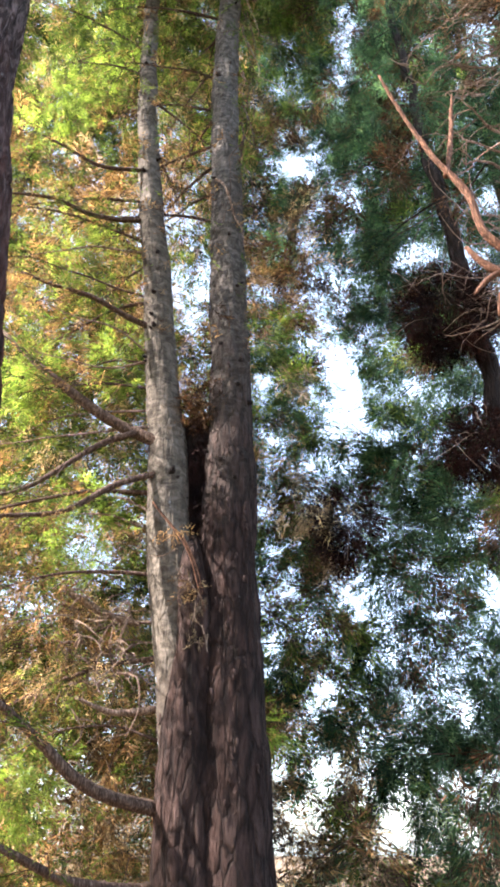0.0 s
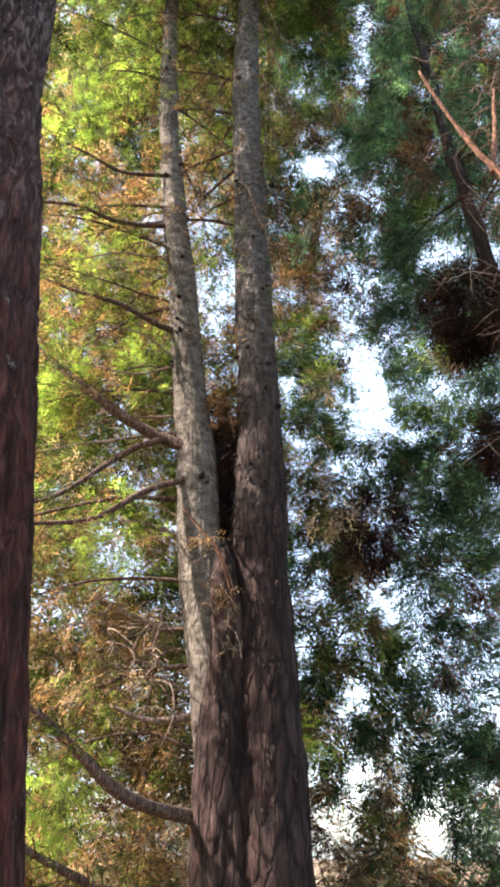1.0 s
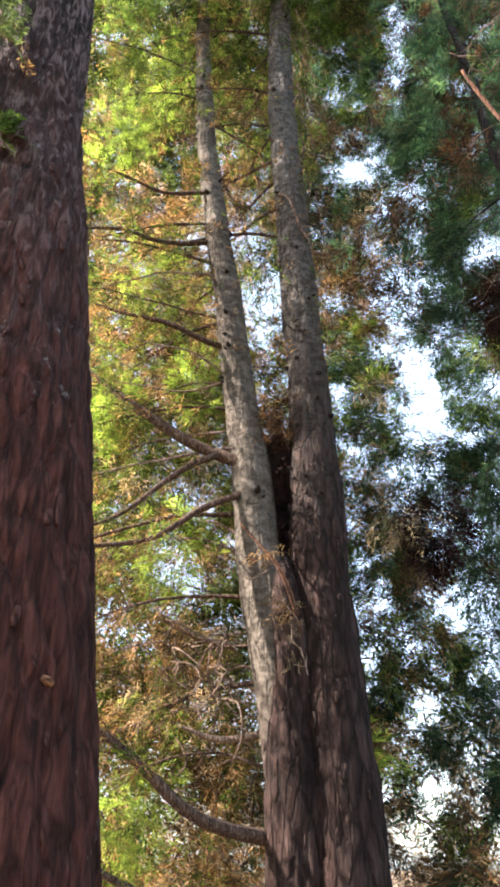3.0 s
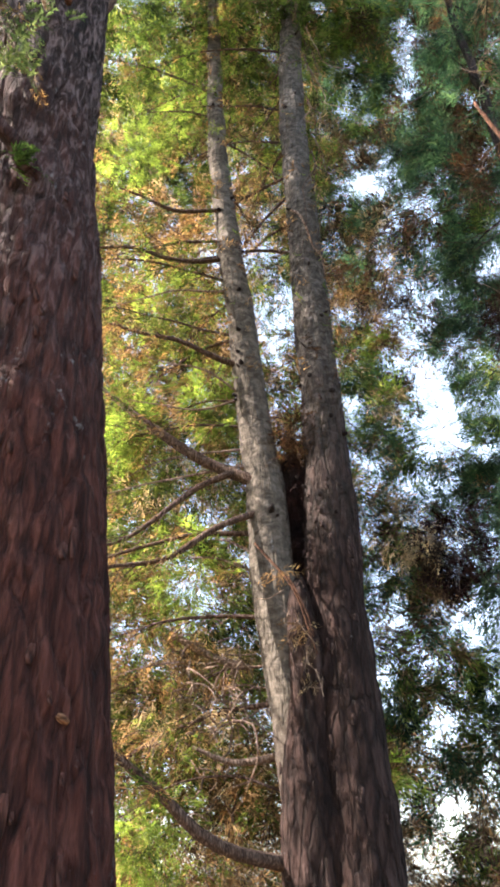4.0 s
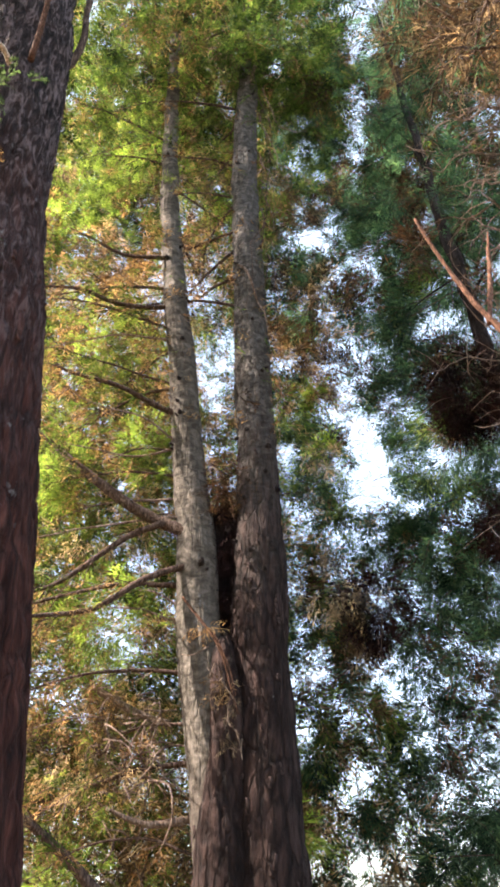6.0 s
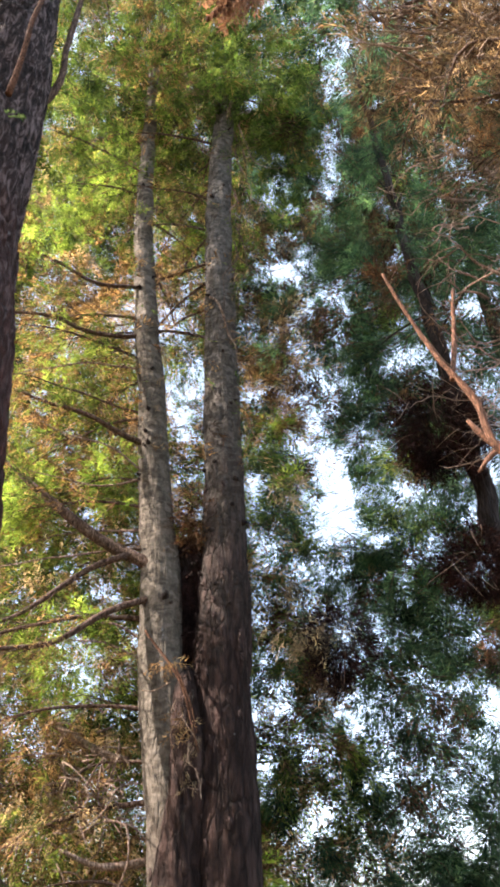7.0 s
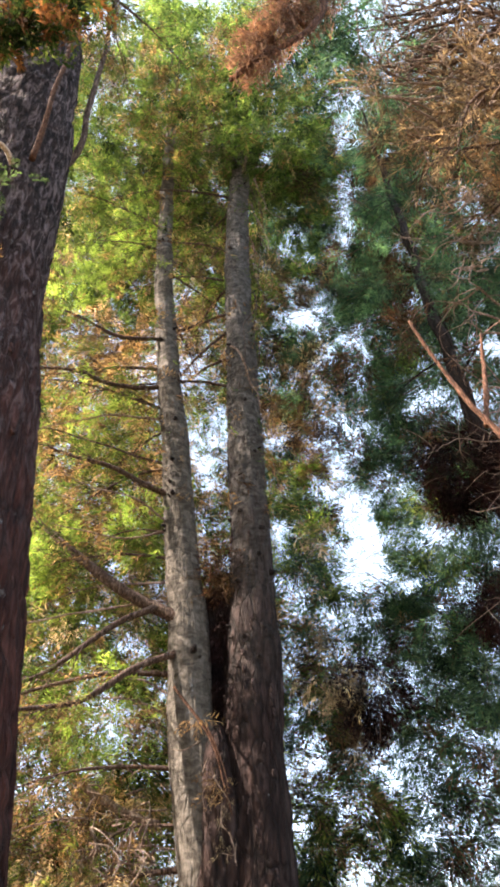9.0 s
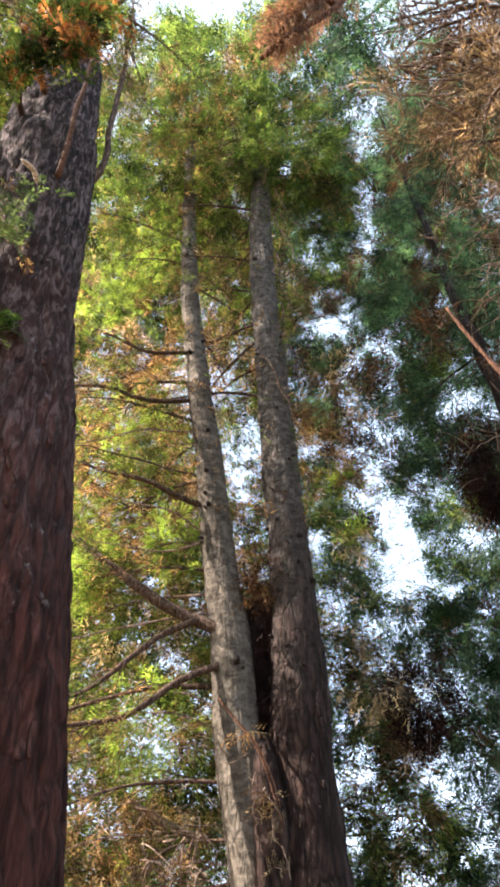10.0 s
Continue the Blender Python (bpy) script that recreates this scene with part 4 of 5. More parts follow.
def lodged_twig():
    rng = np.random.default_rng(72)
    twig = thing("fallen_twig", (-0.63, 5.66, 3.97), "reddish dead twig caught on the trunk below the fork", "twig")
    main = [(-0.86, 5.70, 4.30, 0.011), (-0.63, 5.64, 3.97, 0.013), (-0.47, 5.62, 3.66, 0.011), (-0.36, 5.62, 3.28, 0.006)]
    part("stick", tube(main, 7, 0.03, 0.02), WOOD_ORANGE, twig)
    part("stick", tube([(-0.58, 5.66, 3.96, 0.008), (-0.50, 5.64, 3.82, 0.008), (-0.42, 5.62, 3.62, 0.007), (-0.37, 5.62, 3.42, 0.003)], 6, 0.03, 0.02, None, 4), WOOD_ORANGE, twig)
    for k in range(9):
        a = np.array((-0.62 + 0.035 * k, 5.63, 3.75 - 0.07 * k + rng.uniform(-.1, .1)))
        b = a + np.array((rng.uniform(-.12, .12), -0.04, -rng.uniform(0.05, 0.15)))
        c = b + np.array((rng.uniform(-.12, .12), -0.02, rng.uniform(-.12, .06)))
        part("twiglet", tube([(*a, 0.006), (*b, 0.005), (*c, 0.002)], 5, 0.03, 0.02, None, k), WOOD_DEAD, twig)
    p = np.c_[rng.normal(-0.43, 0.06, 26), rng.uniform(5.58, 5.66, 26), rng.uniform(3.0, 3.7, 26)]
    part("dry_spray", leaves(p, rng.normal(0, 0.6, p.shape) + np.array((0, -0.2, -0.3)), rng.uniform(0.06, 0.13, 26), rng, DEAD), LEAF_PALE, twig, "pale dry scraps", kind="stuff", smooth=False)
    p = np.array([(-0.66, 5.62, 3.98)] * 7 + [(-0.42, 5.60, 3.45)] * 8) + rng.normal(0, 0.03, (15, 3))
    part("dry_spray", leaves(p, rng.normal(0, 0.5, p.shape) + np.array((-0.4, -0.2, -0.1)), rng.uniform(0.12, 0.22, 15), rng, DEAD), LEAF_DEAD, twig, "orange-brown dry spray", kind="stuff", smooth=False)


fork_litter()
lodged_twig()


# ---------------------------------------------------------------- the near leaning tree
def near_tree():
    rng = np.random.default_rng(8)
    tree = thing("leaning_conifer", (-1.15, 2.5, 0), "leaning conifer with thick red-brown fibrous bark", "tree")
    axis = [(-1.12, 2.5, -0.2, 0.62), (-1.18, 2.5, 0.5, 0.45), (-1.28, 2.5, 1.8, 0.375), (-1.34, 2.5, 2.5, 0.362), (-1.42, 2.5, 3.2, 0.350), (-1.52, 2.48, 4.1, 0.340),
            (-1.62, 2.46, 4.9, 0.335), (-1.70, 2.44, 5.7, 0.338), (-1.76, 2.42, 6.5, 0.350), (-1.80, 2.4, 7.1, 0.360), (-1.83, 2.4, 7.9, 0.315), (-1.83, 2.4, 8.7, 0.240), (-1.95, 2.4, 9.6, 0.215), (-2.1, 2.4, 11.5, 0.17), (-2.3, 2.4, 14, 0.11), (-2.4, 2.4, 17, 0.03)]
    part("trunk", tube(axis[:13], 200, 0.032, 0.015, (17, 5.5, 0.021), 5), BARK_RED, tree)
    part("upper_trunk", tube([(*p[:3], p[3] - 0.003) for p in axis[12:]], 60, 0.08, 0.03, (20, 5.0, 0.012), 5), BARK_RED, tree)
    part("limb", tube([(-1.50, 2.24, 4.78, 0.075), (-1.53, 2.08, 4.84, 0.050), (-1.60, 1.97, 4.92, 0.040), (-1.81, 1.82, 5.10, 0.036), (-2.06, 1.60, 5.36, 0.030)], 16, 0.05, 0.02, (20, 5, 0.005), 2), BARK_RED, tree, "reddish bare limb")
    limbs = [[(-1.60, 2.45, 6.75, 0.045), (-1.45, 2.5, 7.05, 0.030), (-1.41, 2.5, 7.6, 0.026), (-1.40, 2.5, 8.22, 0.025), (-1.41, 2.5, 9.2, 0.022), (-1.48, 2.5, 10.8, 0.012)]]
    part("limb", tube([(-1.75, 2.38, 6.75, 0.16), (-1.95, 2.30, 6.88, 0.13), (-2.15, 2.2, 6.95, 0.12), (-2.7, 2.0, 7.1, 0.10), (-3.6, 1.8, 7.9, 0.05)], 24, 0.05, 0.02, (22, 6, 0.008), 9), BARK_RED, tree, "stout side limb")
    part("shoot", tube([(-1.50, 2.12, 6.35, 0.022), (-1.45, 2.02, 6.8, 0.018), (-1.45, 2.0, 7.3, 0.017), (-1.43, 2.0, 8.4, 0.014), (-1.40, 2.0, 9.5, 0.006)], 8, 0.06, 0.02), WOOD_ORANGE, tree, "thin reddish shoot")
    limbs += whorls(rng, axis, 9.4, 16.5, 16, 2.6, (-60, 60, 10.5))
    limbs += [[(-1.7, 2.2, 8.3, 0.03), (-1.5, 1.8, 7.9, 0.02), (-1.35, 1.5, 7.45, 0.014), (-1.25, 1.35, 7.3, 0.006)],
              [(-1.8, 2.2, 7.6, 0.03), (-1.75, 1.8, 7.5, 0.02), (-1.65, 1.5, 7.2, 0.014), (-1.6, 1.35, 6.9, 0.006)],
              [(-1.9, 2.2, 8.0, 0.03), (-1.9, 1.7, 7.9, 0.02), (-1.8, 1.4, 7.4, 0.012), (-1.8, 1.3, 7.0, 0.006)],
              [(-2.15, 2.2, 6.9, 0.03), (-2.1, 2.0, 6.5, 0.018), (-1.9, 1.9, 6.15, 0.012), (-1.7, 1.85, 5.95, 0.006)],
              [(-2.0, 2.15, 6.7, 0.02), (-1.85, 1.95, 6.1, 0.014), (-1.68, 1.88, 5.7, 0.010), (-1.62, 1.85, 5.45, 0.005)]]
    crown(tree, rng, limbs, LEAF_SUN, LEAF_DEAD, 0.42, WOOD_LIMB, WOOD_LIMB, named=1, every=0.10, reach=0.42, spacing=0.06, size=0.16, kinds=FINE)
    clumps(tree, rng, [(-3.3, 3.9, 5, 1), (-3.2, 3.8, 9, 1), (-2.8, 3.3, 17, 1)], 8.5, 16.5, 450, 1.3, LEAF_SUN, LEAF_DEAD, 0.3, WOOD_LIMB, size=0.2, top=0.7)
    # two unseen crowns, added to shade the forked stems and this trunk
    clumps(tree, rng, [(-4.0, 4.1, 2, 1), (-4.0, 4.1, 9, 1), (-3.8, 4.0, 16, 1)], 3.6, 13.5, 550, 0.7, LEAF_SUN, LEAF_DEAD, 0.3, WOOD_LIMB, size=0.42, clear=0.05, top=0.9, bias=1.0, thin=1.0)
    clumps(tree, rng, [(-3.9, 1.45, 2, 1), (-3.9, 1.45, 9, 1), (-3.7, 1.5, 16, 1)], 3.4, 12.5, 500, 1.2, LEAF_SUN, LEAF_DEAD, 0.3, WOOD_LIMB, size=0.5, clear=0.05, top=0.9, bias=1.0, thin=1.0)
    n = 38
    p = np.array((-1.60, 1.88, 5.50)) + rng.normal(0, 1, (n, 3)) * np.array((0.11, 0.05, 0.15))
    part("foliage", leaves(p, rng.normal(0, 0.45, p.shape) + np.array((0.9, -0.1, -0.3)), rng.uniform(0.09, 0.17, n), rng, BROAD), LEAF_SPRIG, tree, "grey-green scale-leaved sprig", kind="stuff", smooth=False)
    p = np.array((-1.54, 2.06, 4.76)) + rng.normal(0, 0.03, (9, 3))
    part("foliage", leaves(p, rng.normal(0, 0.3, p.shape) + np.array((0.8, -0.2, 0.1)), rng.uniform(0.10, 0.16, 9), rng, BROAD), LEAF_LIME, tree, "small yellow-green sprig", kind="stuff", smooth=False)
    # near-white stub: a sunlit spot on the trunk put into its colour
    part("bright_stub", tube([(-1.60, 2.10, 6.26, 0.020), (-1.62, 2.02, 6.28, 0.018), (-1.66, 1.97, 6.29, 0.014), (-1.675, 1.955, 6.292, 0.004)], 14, 0.02, 0.0, (30, 30, 0.004), 4), BRIGHT_WOOD, tree, "pale stub standing in for a sunlit spot on the trunk")
    part("limb", tube([(-1.95, 2.3, 7.5, 0.03), (-1.75, 1.8, 6.9, 0.02), (-1.50, 1.45, 6.55, 0.014), (-1.25, 1.30, 6.55, 0.010), (-0.95, 1.25, 6.62, 0.005)], 9, 0.05, 0.03, (50, 15, 0.003), 12), WOOD_ORANGE, tree, "thin leafy limb overhead")
    for mat, count, note in ((LEAF_ORANGE, 60, "broad orange dead sprays"), (LEAF_SUN, 95, "broad yellow-green sprays"), (LEAF_MID, 45, "broad green sprays")):
        u = rng.random(count)
        p = np.array((-1.72, 1.50, 6.45)) + u[:, None] * np.array((0.78, -0.26, 0.12)) + rng.normal(0, 1, (count, 3)) * np.array((0.07, 0.06, 0.10))
        part("foliage" if mat is not LEAF_ORANGE else "dead_foliage", leaves(p, rng.normal(0, 0.6, p.shape) + np.array((0.2, -0.3, -0.3)), rng.uniform(0.12, 0.2, count), rng, BROAD), mat, tree, note, kind="stuff", smooth=False)
    line = spline(axis, 0.05)
    flakes = [flake_mesh("bark_flake", k, FLAKE) for k in range(6)] + [flake_mesh("bark_flake", 6, CHIP)]
    for k in range(70):
        z = 1.5 + 3.3 * rng.random()
        i = int(np.argmin(np.abs(line[:, 2] - z)))
        turn = rng.uniform(-2.5, -0.25)
        out = np.array((math.cos(turn), math.sin(turn), 0))
        ob = new("bark_flake", flakes[rng.integers(0, 6)])
        big = rng.uniform(0.5, 1.1)
        ob.matrix_basis = Matrix.Translation(Vector(line[i, :3] + out * (line[i, 3] + 0.002)) - Vector(tree.location)) @ pose(0, 0, 0, 0, 0, math.degrees(turn)) @ pose(0, 0, 0, rng.uniform(-12, 12), rng.uniform(0, 7), 0) @ Matrix.Diagonal((big, big, big * rng.uniform(0.8, 1.8), 1))
        ob.parent = tree
    chip = new("bark_flake", flakes[6])
    chip.matrix_basis = Matrix.Translation(Vector((-1.02, 2.295, 2.22)) - Vector(tree.location)) @ pose(0, 0, 0, 70, 20, -35) @ Matrix.Diagonal((0.8, 0.8, 0.65, 1))
    chip.parent = tree
    return tree


near_tree()


# ---------------------------------------------------------------- trees behind
def wood_tree(seed, base, tilt, height, girth, low, count, widest, mix, label, bark, shift=0.0, **more):
    rng = np.random.default_rng(seed)
    tree = thing("conifer", (*base, 0), label, "tree", "trees of the wood")
    axis = [(base[0] + tilt[0] * s, base[1] + tilt[1] * s, height * s - 0.1, girth * (1 - s) ** 0.8 + 0.012 + 0.25 * girth * max(0, 0.06 - s) / 0.06) for s in (0, 0.04, 0.2, 0.4, 0.6, 0.8, 1.0)]
    part("trunk", tube(axis, 36, 0.1, 0.06, (16, 2.5, 0.010), seed), bark, tree)
    limbs = whorls(rng, axis, low, height - 0.5, 18, widest * 0.7)
    part("limb_growth", many([tube(l, 6, 0.15, 0.05, None, k) for k, l in enumerate(limbs)]), bark, tree, kind="stuff")
    boughs(tree, rng, [(p[0] + shift, *p[1:]) for p in axis], low, height, count, widest, mix, **more)
    return tree


def bright_tuft(owner, centre, radius, seed, count=240):
    """A tuft of bright sprays: a sunlit patch put into the leaf colour."""
    rng = np.random.default_rng(seed)
    d = rng.normal(0, 0.55, (count, 3))
    p = np.array(centre) + d * radius
    part("sunlit_growth", leaves(p, d + rng.normal(0, 0.4, d.shape) + np.array((0, -0.3, -0.2)), rng.uniform(0.14, 0.24, count), rng, FINE), LEAF_LIME, owner, "bright green tuft, sunlight put into its colour", kind="stuff", smooth=False)


SUNNY = "conifer with yellow-green sprays coloured as sunlit and brown dead twigs"
SHADY = "conifer with drooping dark green sprays coloured as shaded against the sky"
sunny = wood_tree(31, (-4.9, 9.9), (0.3, 0.2), 20, 0.22, 0.3, 1850, 3.4, SUNNY_MIX, SUNNY, BARK_GREY, each=25, size=0.33, bias=1.4)
# tree 36 is unseen, added to throw dappled shade on the stems
wood_tree(36, (-5.3, 3.5), (0.2, 0.1), 18, 0.2, 4.5, 230, 1.5, SUNNY_MIX, SUNNY, BARK_GREY, top=0.7, bias=1.0, thin=1.0, clear=0.1, each=20, deep=3.0)
wood_tree(39, (-7.6, 12.6), (0.2, 0.0), 21, 0.24, 0.5, 650, 3.4, SUNNY_MIX, SUNNY, BARK_GREY, bias=1.1, each=24, size=0.5, clear=-0.2)
wood_tree(32, (-0.42, 10.2), (-0.1, 0.1), 23, 0.16, 0.3, 1800, 3.0, SUNNY_MIX, SUNNY, BARK_GREY, each=25, size=0.33, shift=-0.9, bias=1.4)
wood_tree(33, (-0.3, 11.8), (0.0, 0.3), 25, 0.15, -0.5, 1850, 3.2, SHADY_MIX, SHADY, BARK_DARK, clear=-0.1, each=30, shift=1.9, top=0.6, bias=1.05, size=0.35)
shady = wood_tree(34, (5.4, 10.0), (-0.4, 0.2), 24, 0.2, -0.5, 1950, 3.6, SHADY_MIX, SHADY, BARK_DARK, clear=-0.1, each=30, top=0.6, bias=1.05, size=0.35)


boughs(shady, np.random.default_rng(37), [(3.0, 10.2, -0.5, 1), (3.0, 10.2, 4.5, 1)], -0.4, 3.6, 150, 3.2, SHADY_MIX, size=0.33, clear=-0.2, top=0.9, bias=1.0, deep=3.0)
boughs(shady, np.random.default_rng(40), [(1.8, 10.7, 0, 1), (1.8, 10.7, 9, 1)], 2.4, 7.4, 90, 2.5, SHADY_MIX, size=0.33, clear=-0.9, top=0.9, bias=1.0, deep=3.0)
boughs(sunny, np.random.default_rng(38), [(-3.6, 8.4, -0.5, 1), (-3.6, 8.4, 5.5, 1)], -0.4, 5.0, 200, 2.3, SUNNY_MIX, clear=-0.1, top=0.9, bias=1.0, deep=3.0)


# dead sprays whose pale colour stands in for sun falling on them
def pale_tuft(owner, centre, seed, count):
    rng = np.random.default_rng(seed)
    d = rng.normal(0, 1, (count, 3)) * np.array((0.17, 0.1, 0.10))
    part("pale_spray", leaves(np.array(centre) + d, d * 3 + np.array((0, -0.2, -0.5)), rng.uniform(0.12, 0.24, count), rng, DEAD), LEAF_PALE, owner, "dead spray, sunlight put into its pale colour", kind="stuff", smooth=False)


def dead_clump(owner, centre, radii, seed, count, stray=24, wood=WOOD_DEAD):
    """A thick dark clump of dead sprays, with bare curved twigs sticking out of it."""
    rng = np.random.default_rng(seed)
    d = rng.normal(0, 1, (count, 3))
    d /= np.linalg.norm(d, axis=1)[:, None]
    p = np.array(centre) + d * np.array(radii) * (rng.random(count) ** 0.4)[:, None]
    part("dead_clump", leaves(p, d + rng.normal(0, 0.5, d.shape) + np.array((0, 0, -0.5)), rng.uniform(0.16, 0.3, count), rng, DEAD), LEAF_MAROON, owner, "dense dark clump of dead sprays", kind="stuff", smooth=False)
    arcs = []
    for k in range(stray):
        w = rng.normal(0, 1, 3)
        w[1] = -abs(w[1]) - 0.3
        w /= np.linalg.norm(w)
        a = np.array(centre) + w * np.array(radii) * 0.6
        b = a + w * np.array(radii) * rng.uniform(0.4, 0.8) + rng.normal(0, 0.08, 3)
        c = b + rng.normal(0, 0.22, 3) + np.array((-0.12, -0.1, -0.1))
        arcs.append(tube([(*a, 0.006), (*b, 0.005), (*c, 0.002)], 4, 0.06, 0.06, None, k))
    part("bare_twig_tangle", many(arcs), wood, owner, "pale bare twigs", kind="stuff")


slim = wood_tree(35, (3.05, 6.6), (-0.9, 0.0), 17, 0.14, 8.6, 260, 1.9, [("foliage", LEAF_SHADED, "", 0.6), ("dead_foliage", LEAF_DULL, "dry brown dead sprays", 0.4)], "slim dark-barked conifer with dull brown dead sprays", BARK_DARK, top=0.5)


for k, (place, radius) in enumerate((((-2.08, 6.2, 7.7), 0.36), ((-1.55, 6.2, 4.24), 0.34), ((-2.27, 6.2, 5.87), 0.26), ((-2.56, 6.2, 10.5), 0.42), ((-1.84, 6.2, 2.05), 0.3), ((-1.40, 6.2, 6.16), 0.22), ((-1.75, 6.2, 11.6), 0.36))):
    bright_tuft(sunny, place, radius, 80 + k)
rng = np.random.default_rng(90)
for k in range(16):
    u, z = rng.uniform(0.42, 0.62), rng.uniform(1.8, 12.5)
    pale_tuft(sunny, (-(u * 6.0 - 1.7) - rng.uniform(0.0, 0.5), 6.3 + rng.uniform(-0.2, 0.6), z), 300 + k, 22)
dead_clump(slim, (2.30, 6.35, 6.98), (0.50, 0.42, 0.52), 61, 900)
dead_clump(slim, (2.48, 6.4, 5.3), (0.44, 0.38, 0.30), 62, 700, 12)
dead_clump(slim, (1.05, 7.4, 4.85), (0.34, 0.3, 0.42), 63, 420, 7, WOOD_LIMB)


pale_tuft(slim, (0.62, 7.10, 4.84), 64, 70)


# ---------------------------------------------------------------- the overhanging tree
def overhanging_tree():
    rng = np.random.default_rng(12)
    tree = thing("overhanging_conifer", (3.9, 1.6, 0), "conifer whose bare orange and dead brown limbs hang overhead", "tree")
    axis = [(3.9, 1.6, -0.1, 0.36), (3.9, 1.6, 0.5, 0.28), (3.85, 1.6, 4, 0.23), (3.8, 1.65, 8, 0.18), (3.7, 1.7, 12, 0.11), (3.7, 1.7, 16, 0.02)]
    part("trunk", tube(axis, 40, 0.08, 0.04, (14, 2.0, 0.016), 6), BARK_RED, tree)
    part("orange_limb", tube([(3.85, 1.6, 2.2, 0.05), (2.4, 1.6, 2.55, 0.036), (1.2, 1.56, 2.9, 0.025), (0.75, 1.55, 3.18, 0.015), (0.68, 1.55, 3.40, 0.0125), (0.60, 1.55, 3.56, 0.0105), (0.53, 1.55, 3.76, 0.008), (0.45, 1.52, 3.97, 0.004)], 9, 0.03, 0.02, (60, 20, 0.003), 3), WOOD_ORANGE, tree, "bare orange limb")
    part("orange_limb", tube([(0.64, 1.55, 3.50, 0.0085), (0.70, 1.60, 3.74, 0.0085), (0.74, 1.60, 3.99, 0.005)], 9, 0.03, 0.015, (60, 20, 0.003), 4), WOOD_ORANGE, tree, "bare orange limb")
    part("orange_limb", tube([(3.85, 1.6, 5.2, 0.05), (2.5, 1.0, 6.2, 0.03), (0.6, 0.45, 5.7, 0.016), (0.16, 0.46, 4.2, 0.008), (0.07, 0.45, 3.76, 0.006), (0.0, 0.45, 3.63, 0.005), (-0.08, 0.45, 3.54, 0.004), (-0.13, 0.45, 3.46, 0.002)], 9, 0.03, 0.02, (60, 20, 0.003), 5), WOOD_ORANGE, tree, "bare orange limb")
    part("orange_limb", tube([(3.85, 1.6, 2.6, 0.05), (2.0, 2.1, 3.2, 0.032), (1.25, 2.2, 3.58, 0.022), (1.0, 2.2, 3.73, 0.018), (0.91, 2.2, 3.84, 0.008)], 9, 0.03, 0.02, (60, 20, 0.003), 6), WOOD_ORANGE, tree, "bare orange limb")
    part("orange_limb", tube([(1.05, 2.2, 3.70, 0.014), (0.97, 2.19, 3.64, 0.012), (0.90, 2.18, 3.55, 0.006)], 8, 0.03, 0.015, (60, 20, 0.003), 7), WOOD_ORANGE, tree, "bare orange limb")
    part("orange_limb", tube([(1.12, 2.2, 3.66, 0.014), (1.02, 2.2, 3.58, 0.010), (0.99, 2.2, 3.46, 0.005)], 8, 0.03, 0.015, (60, 20, 0.003), 8), WOOD_ORANGE, tree, "bare orange limb")
    part("orange_limb", tube([(0.04, 0.45, 3.70, 0.005), (-0.01, 0.43, 3.78, 0.004), (-0.08, 0.40, 3.86, 0.002)], 8, 0.02, 0.015, (60, 20, 0.003), 9), WOOD_ORANGE, tree, "bare orange limb")
    n = 420
    u = rng.random(n) ** 0.8
    p = np.array((-0.09, 0.45, 3.53)) + u[:, None] * np.array((0.22, 0.0, 0.60)) + rng.normal(0, 1, (n, 3)) * (0.010 + 0.034 * u[:, None])
    part("hanging_frond", leaves(p, rng.normal(0, 0.35, p.shape) + np.array((-0.45, 0, -0.8)), rng.uniform(0.05, 0.10, n), rng, FINE), LEAF_RUST, tree, "drooping red-brown dead frond", kind="stuff", smooth=False)
    limbs = []
    for k in range(14):
        z = 6.6 + 4.0 * rng.random()
        limbs.append([(3.8, 1.65, z - 0.8, 0.03), (2.6, 2.2 + rng.uniform(-.2, .3), z - 0.1 + rng.uniform(-.2, .2), 0.022), (1.6 + rng.uniform(-.2, .4), 2.5 + rng.uniform(-.3, .3), z + 0.1, 0.014), (0.95 + rng.uniform(0, .6), 2.6 + rng.uniform(-.3, .3), z - 0.1 + rng.uniform(-.3, .3), 0.005)])
    crown(tree, rng, limbs, LEAF_SHADED, LEAF_TAN, 0.9, WOOD_LIMB, WOOD_LIMB, named=14, every=0.12, reach=0.5, spacing=0.07, size=0.2)
    for mat, count, note in ((LEAF_DULL, 420, "tangled grey-brown dead sprays"), (LEAF_STRAW, 1150, "tangled dry straw-brown sprays"), (LEAF_ORANGE, 170, "dry orange-brown sprays")):
        d = rng.normal(0, 1, (count, 3))
        d /= np.linalg.norm(d, axis=1)[:, None]
        p = np.array((2.15, 2.75, 8.7)) + d * np.array((1.25, 0.55, 1.9)) * (rng.random(count) ** 0.55)[:, None]
        p[:, 0] += 0.18 * grain(p * 1.7 + 8)
        if mat is LEAF_ORANGE:
            p = p[grain(p * 1.3 + 33) > 0.12]
        p = p[kept(p, rng, 1.0) & (grain(p * 2.2 + 70) > -0.35)]
        part("dead_foliage", leaves(p, rng.normal(0, 0.7, p.shape) + np.array((-0.6, 0, -0.4)), rng.uniform(0.22, 0.5, len(p)), rng, STRAND), mat, tree, note, kind="stuff", smooth=False)
    n = 420
    p = np.array((0.75, 2.8, 10.2)) + rng.normal(0, 1, (n, 3)) * np.array((0.28, 0.2, 0.55))
    part("foliage", leaves(p, rng.normal(0, 0.6, p.shape) + np.array((-0.3, 0, -0.5)), rng.uniform(0.16, 0.28, n), rng, LIVE), LEAF_SHADED, tree, "dark green live sprays", kind="stuff", smooth=False)
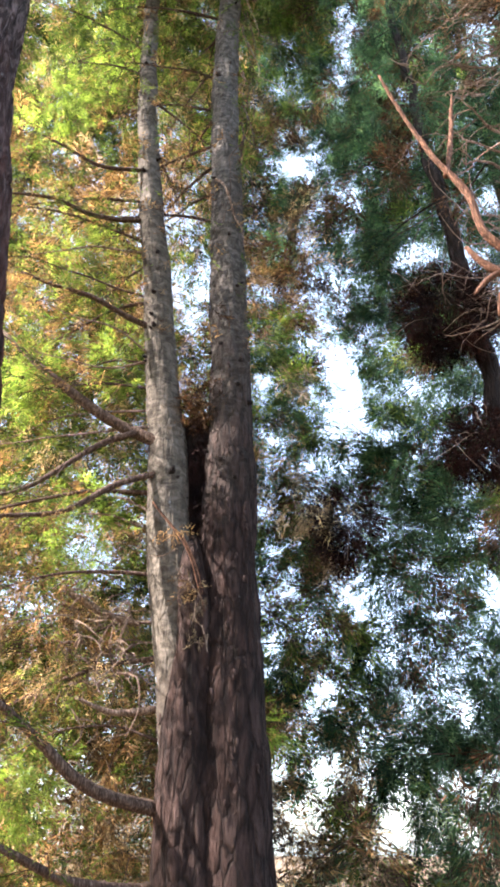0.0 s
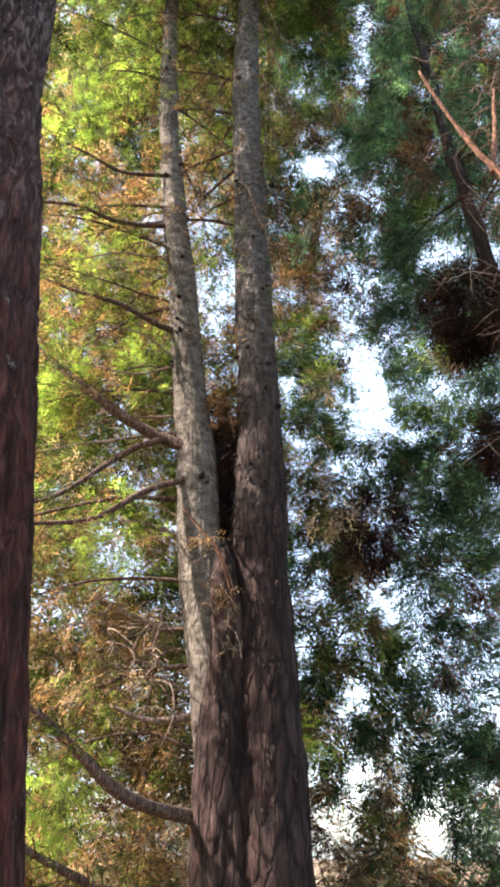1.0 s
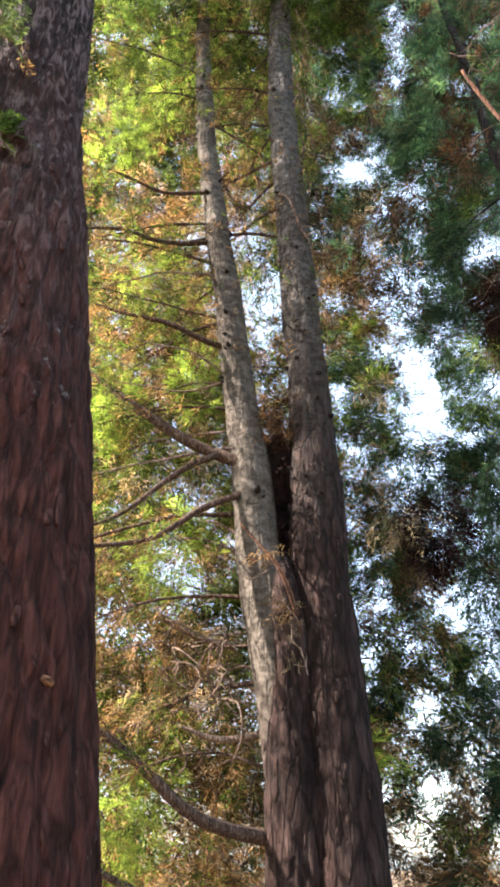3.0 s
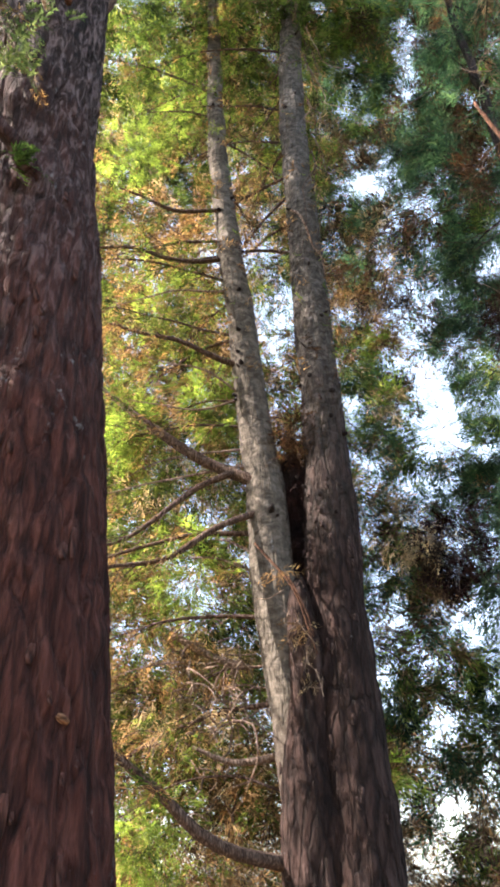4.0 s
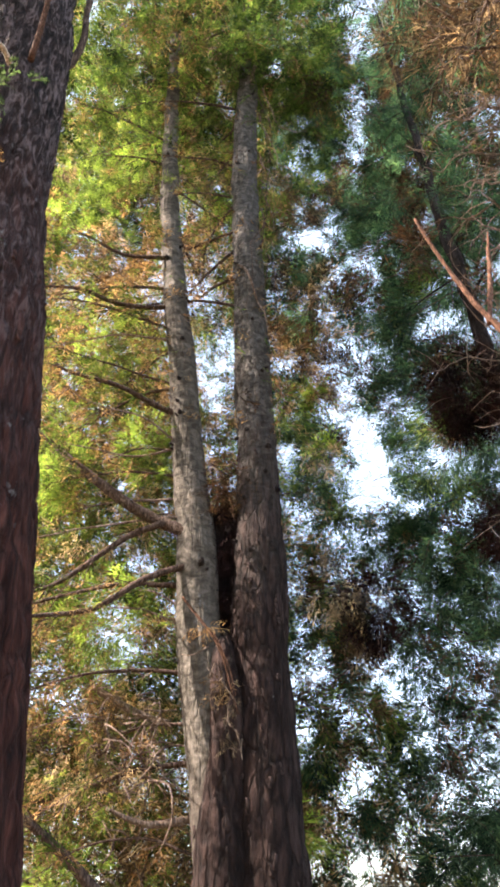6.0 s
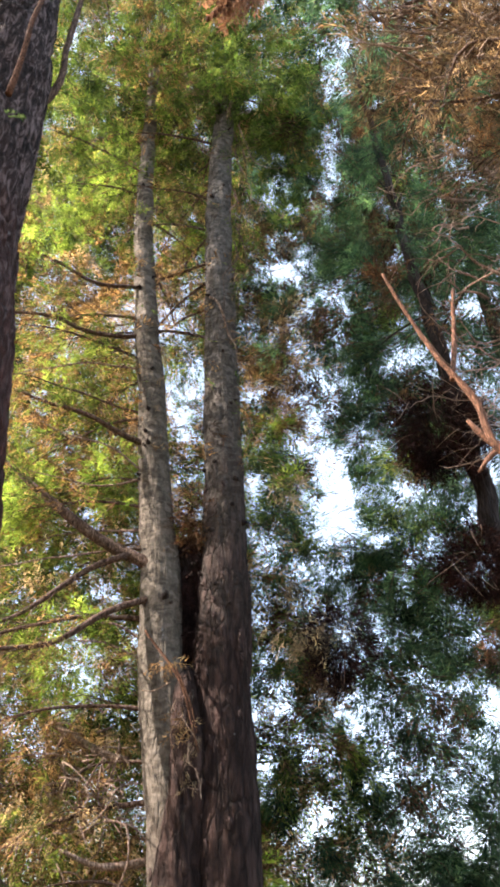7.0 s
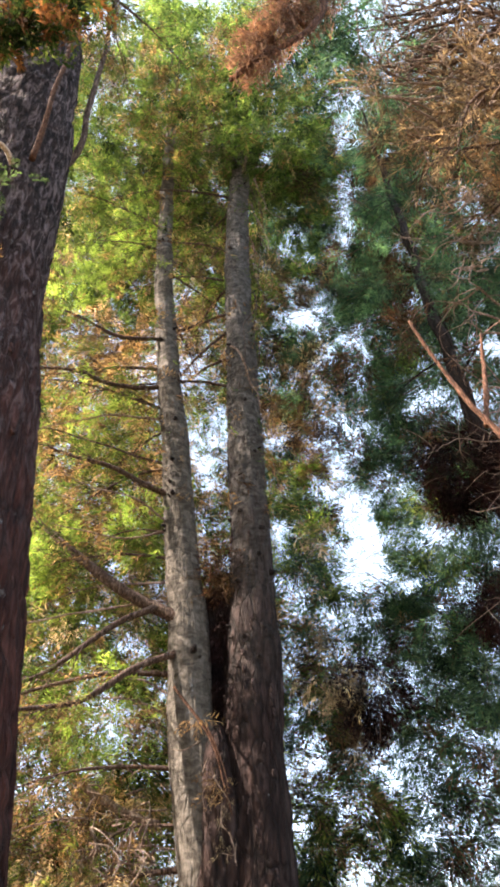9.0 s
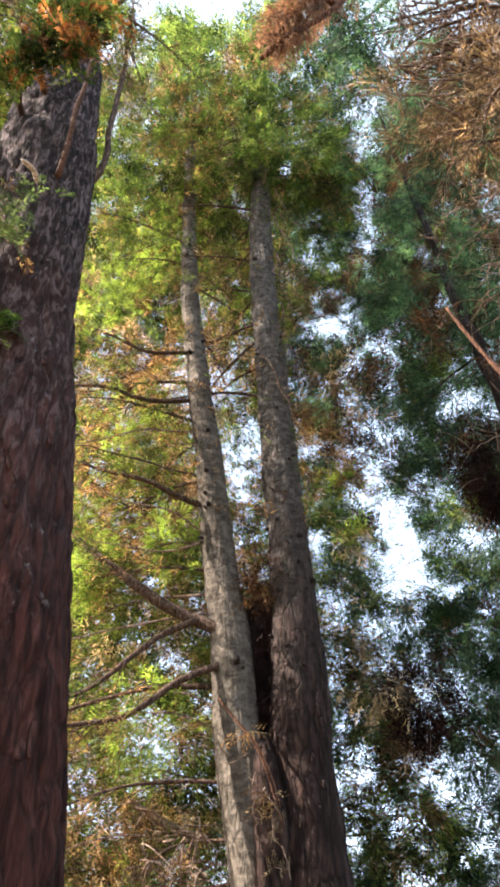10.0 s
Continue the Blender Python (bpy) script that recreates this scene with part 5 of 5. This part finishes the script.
    part("limb", tube([(3.8, 1.65, 10.6, 0.04), (2.4, 2.3, 11.2, 0.03), (1.3, 2.7, 10.8, 0.018), (0.5, 2.85, 9.9, 0.006)], 8, 0.1, 0.05), WOOD_LIMB, tree)
    strands = []
    for k in range(170):
        a = np.array((rng.uniform(1.3, 3.0), rng.uniform(2.2, 2.9), rng.uniform(7.2, 10.4)))
        strands.append(tube(kinked(rng, a, (-1.0, rng.uniform(-.4, .2), rng.uniform(-.3, .6)), rng.uniform(0.35, 0.9), 0.012), 5, 0.05, 0.04, None, 100 + k))
    part("bare_twig_tangle", many(strands), WOOD_DEAD, tree, "pale curved dead twigs among brown sprays", kind="stuff")
    twigs = []
    for k in range(76):
        a = np.array((rng.uniform(2.2, 3.4), rng.uniform(3.4, 5.2), rng.uniform(5.6, 10.0)))
        g = rng.uniform(0.5, 1.3)
        line = kinked(rng, a, (-1.0, rng.uniform(-.3, .3), rng.uniform(-.4, .4)), rng.uniform(0.6, 1.4), 0.012 * g, 7, 0.05)
        twigs.append(tube(line, 5, 0.06, 0.06, None, k))
        for side in range(2):
            q = np.array(line[rng.integers(2, 6)][:3])
            twigs.append(tube(kinked(rng, q, (-0.7, rng.uniform(-.6, .6), rng.uniform(-.9, .7)), rng.uniform(0.15, 0.45), 0.006 * g, 4, 0.1), 4, 0.06, 0.05, None, 200 + k))
    part("bare_twig_tangle", many(twigs), WOOD_DEAD, tree, "pale bare twigs", kind="stuff")
    return tree


overhanging_tree()


# ---------------------------------------------------------------- woods all round
# ring added mostly out of view, to hold back light from the sky
def far_woods():
    rng = np.random.default_rng(50)
    n = 3500
    a = rng.uniform(0, 2 * math.pi, n)
    r = rng.uniform(17, 30, n)
    z = 12 * rng.random(n) ** 1.2
    front = np.abs((np.degrees(a) + 180) % 360 - 180 - 10) < 16
    pos = np.c_[np.sin(a) * r, np.cos(a) * r, z][~(front & (z > 0.4))]
    way = rng.normal(0, 1, pos.shape) + np.array((0, 0, -0.4))
    ob = new("far_woods", mesh_of("far_woods", *leaves(pos, way, rng.uniform(1.2, 2.4, len(pos)), rng, LIVE), LEAF_SHADED, False))
    return tagged(ob, "dark green woods added round the clearing, mostly unseen", "woods", kind="stuff")


far_woods()
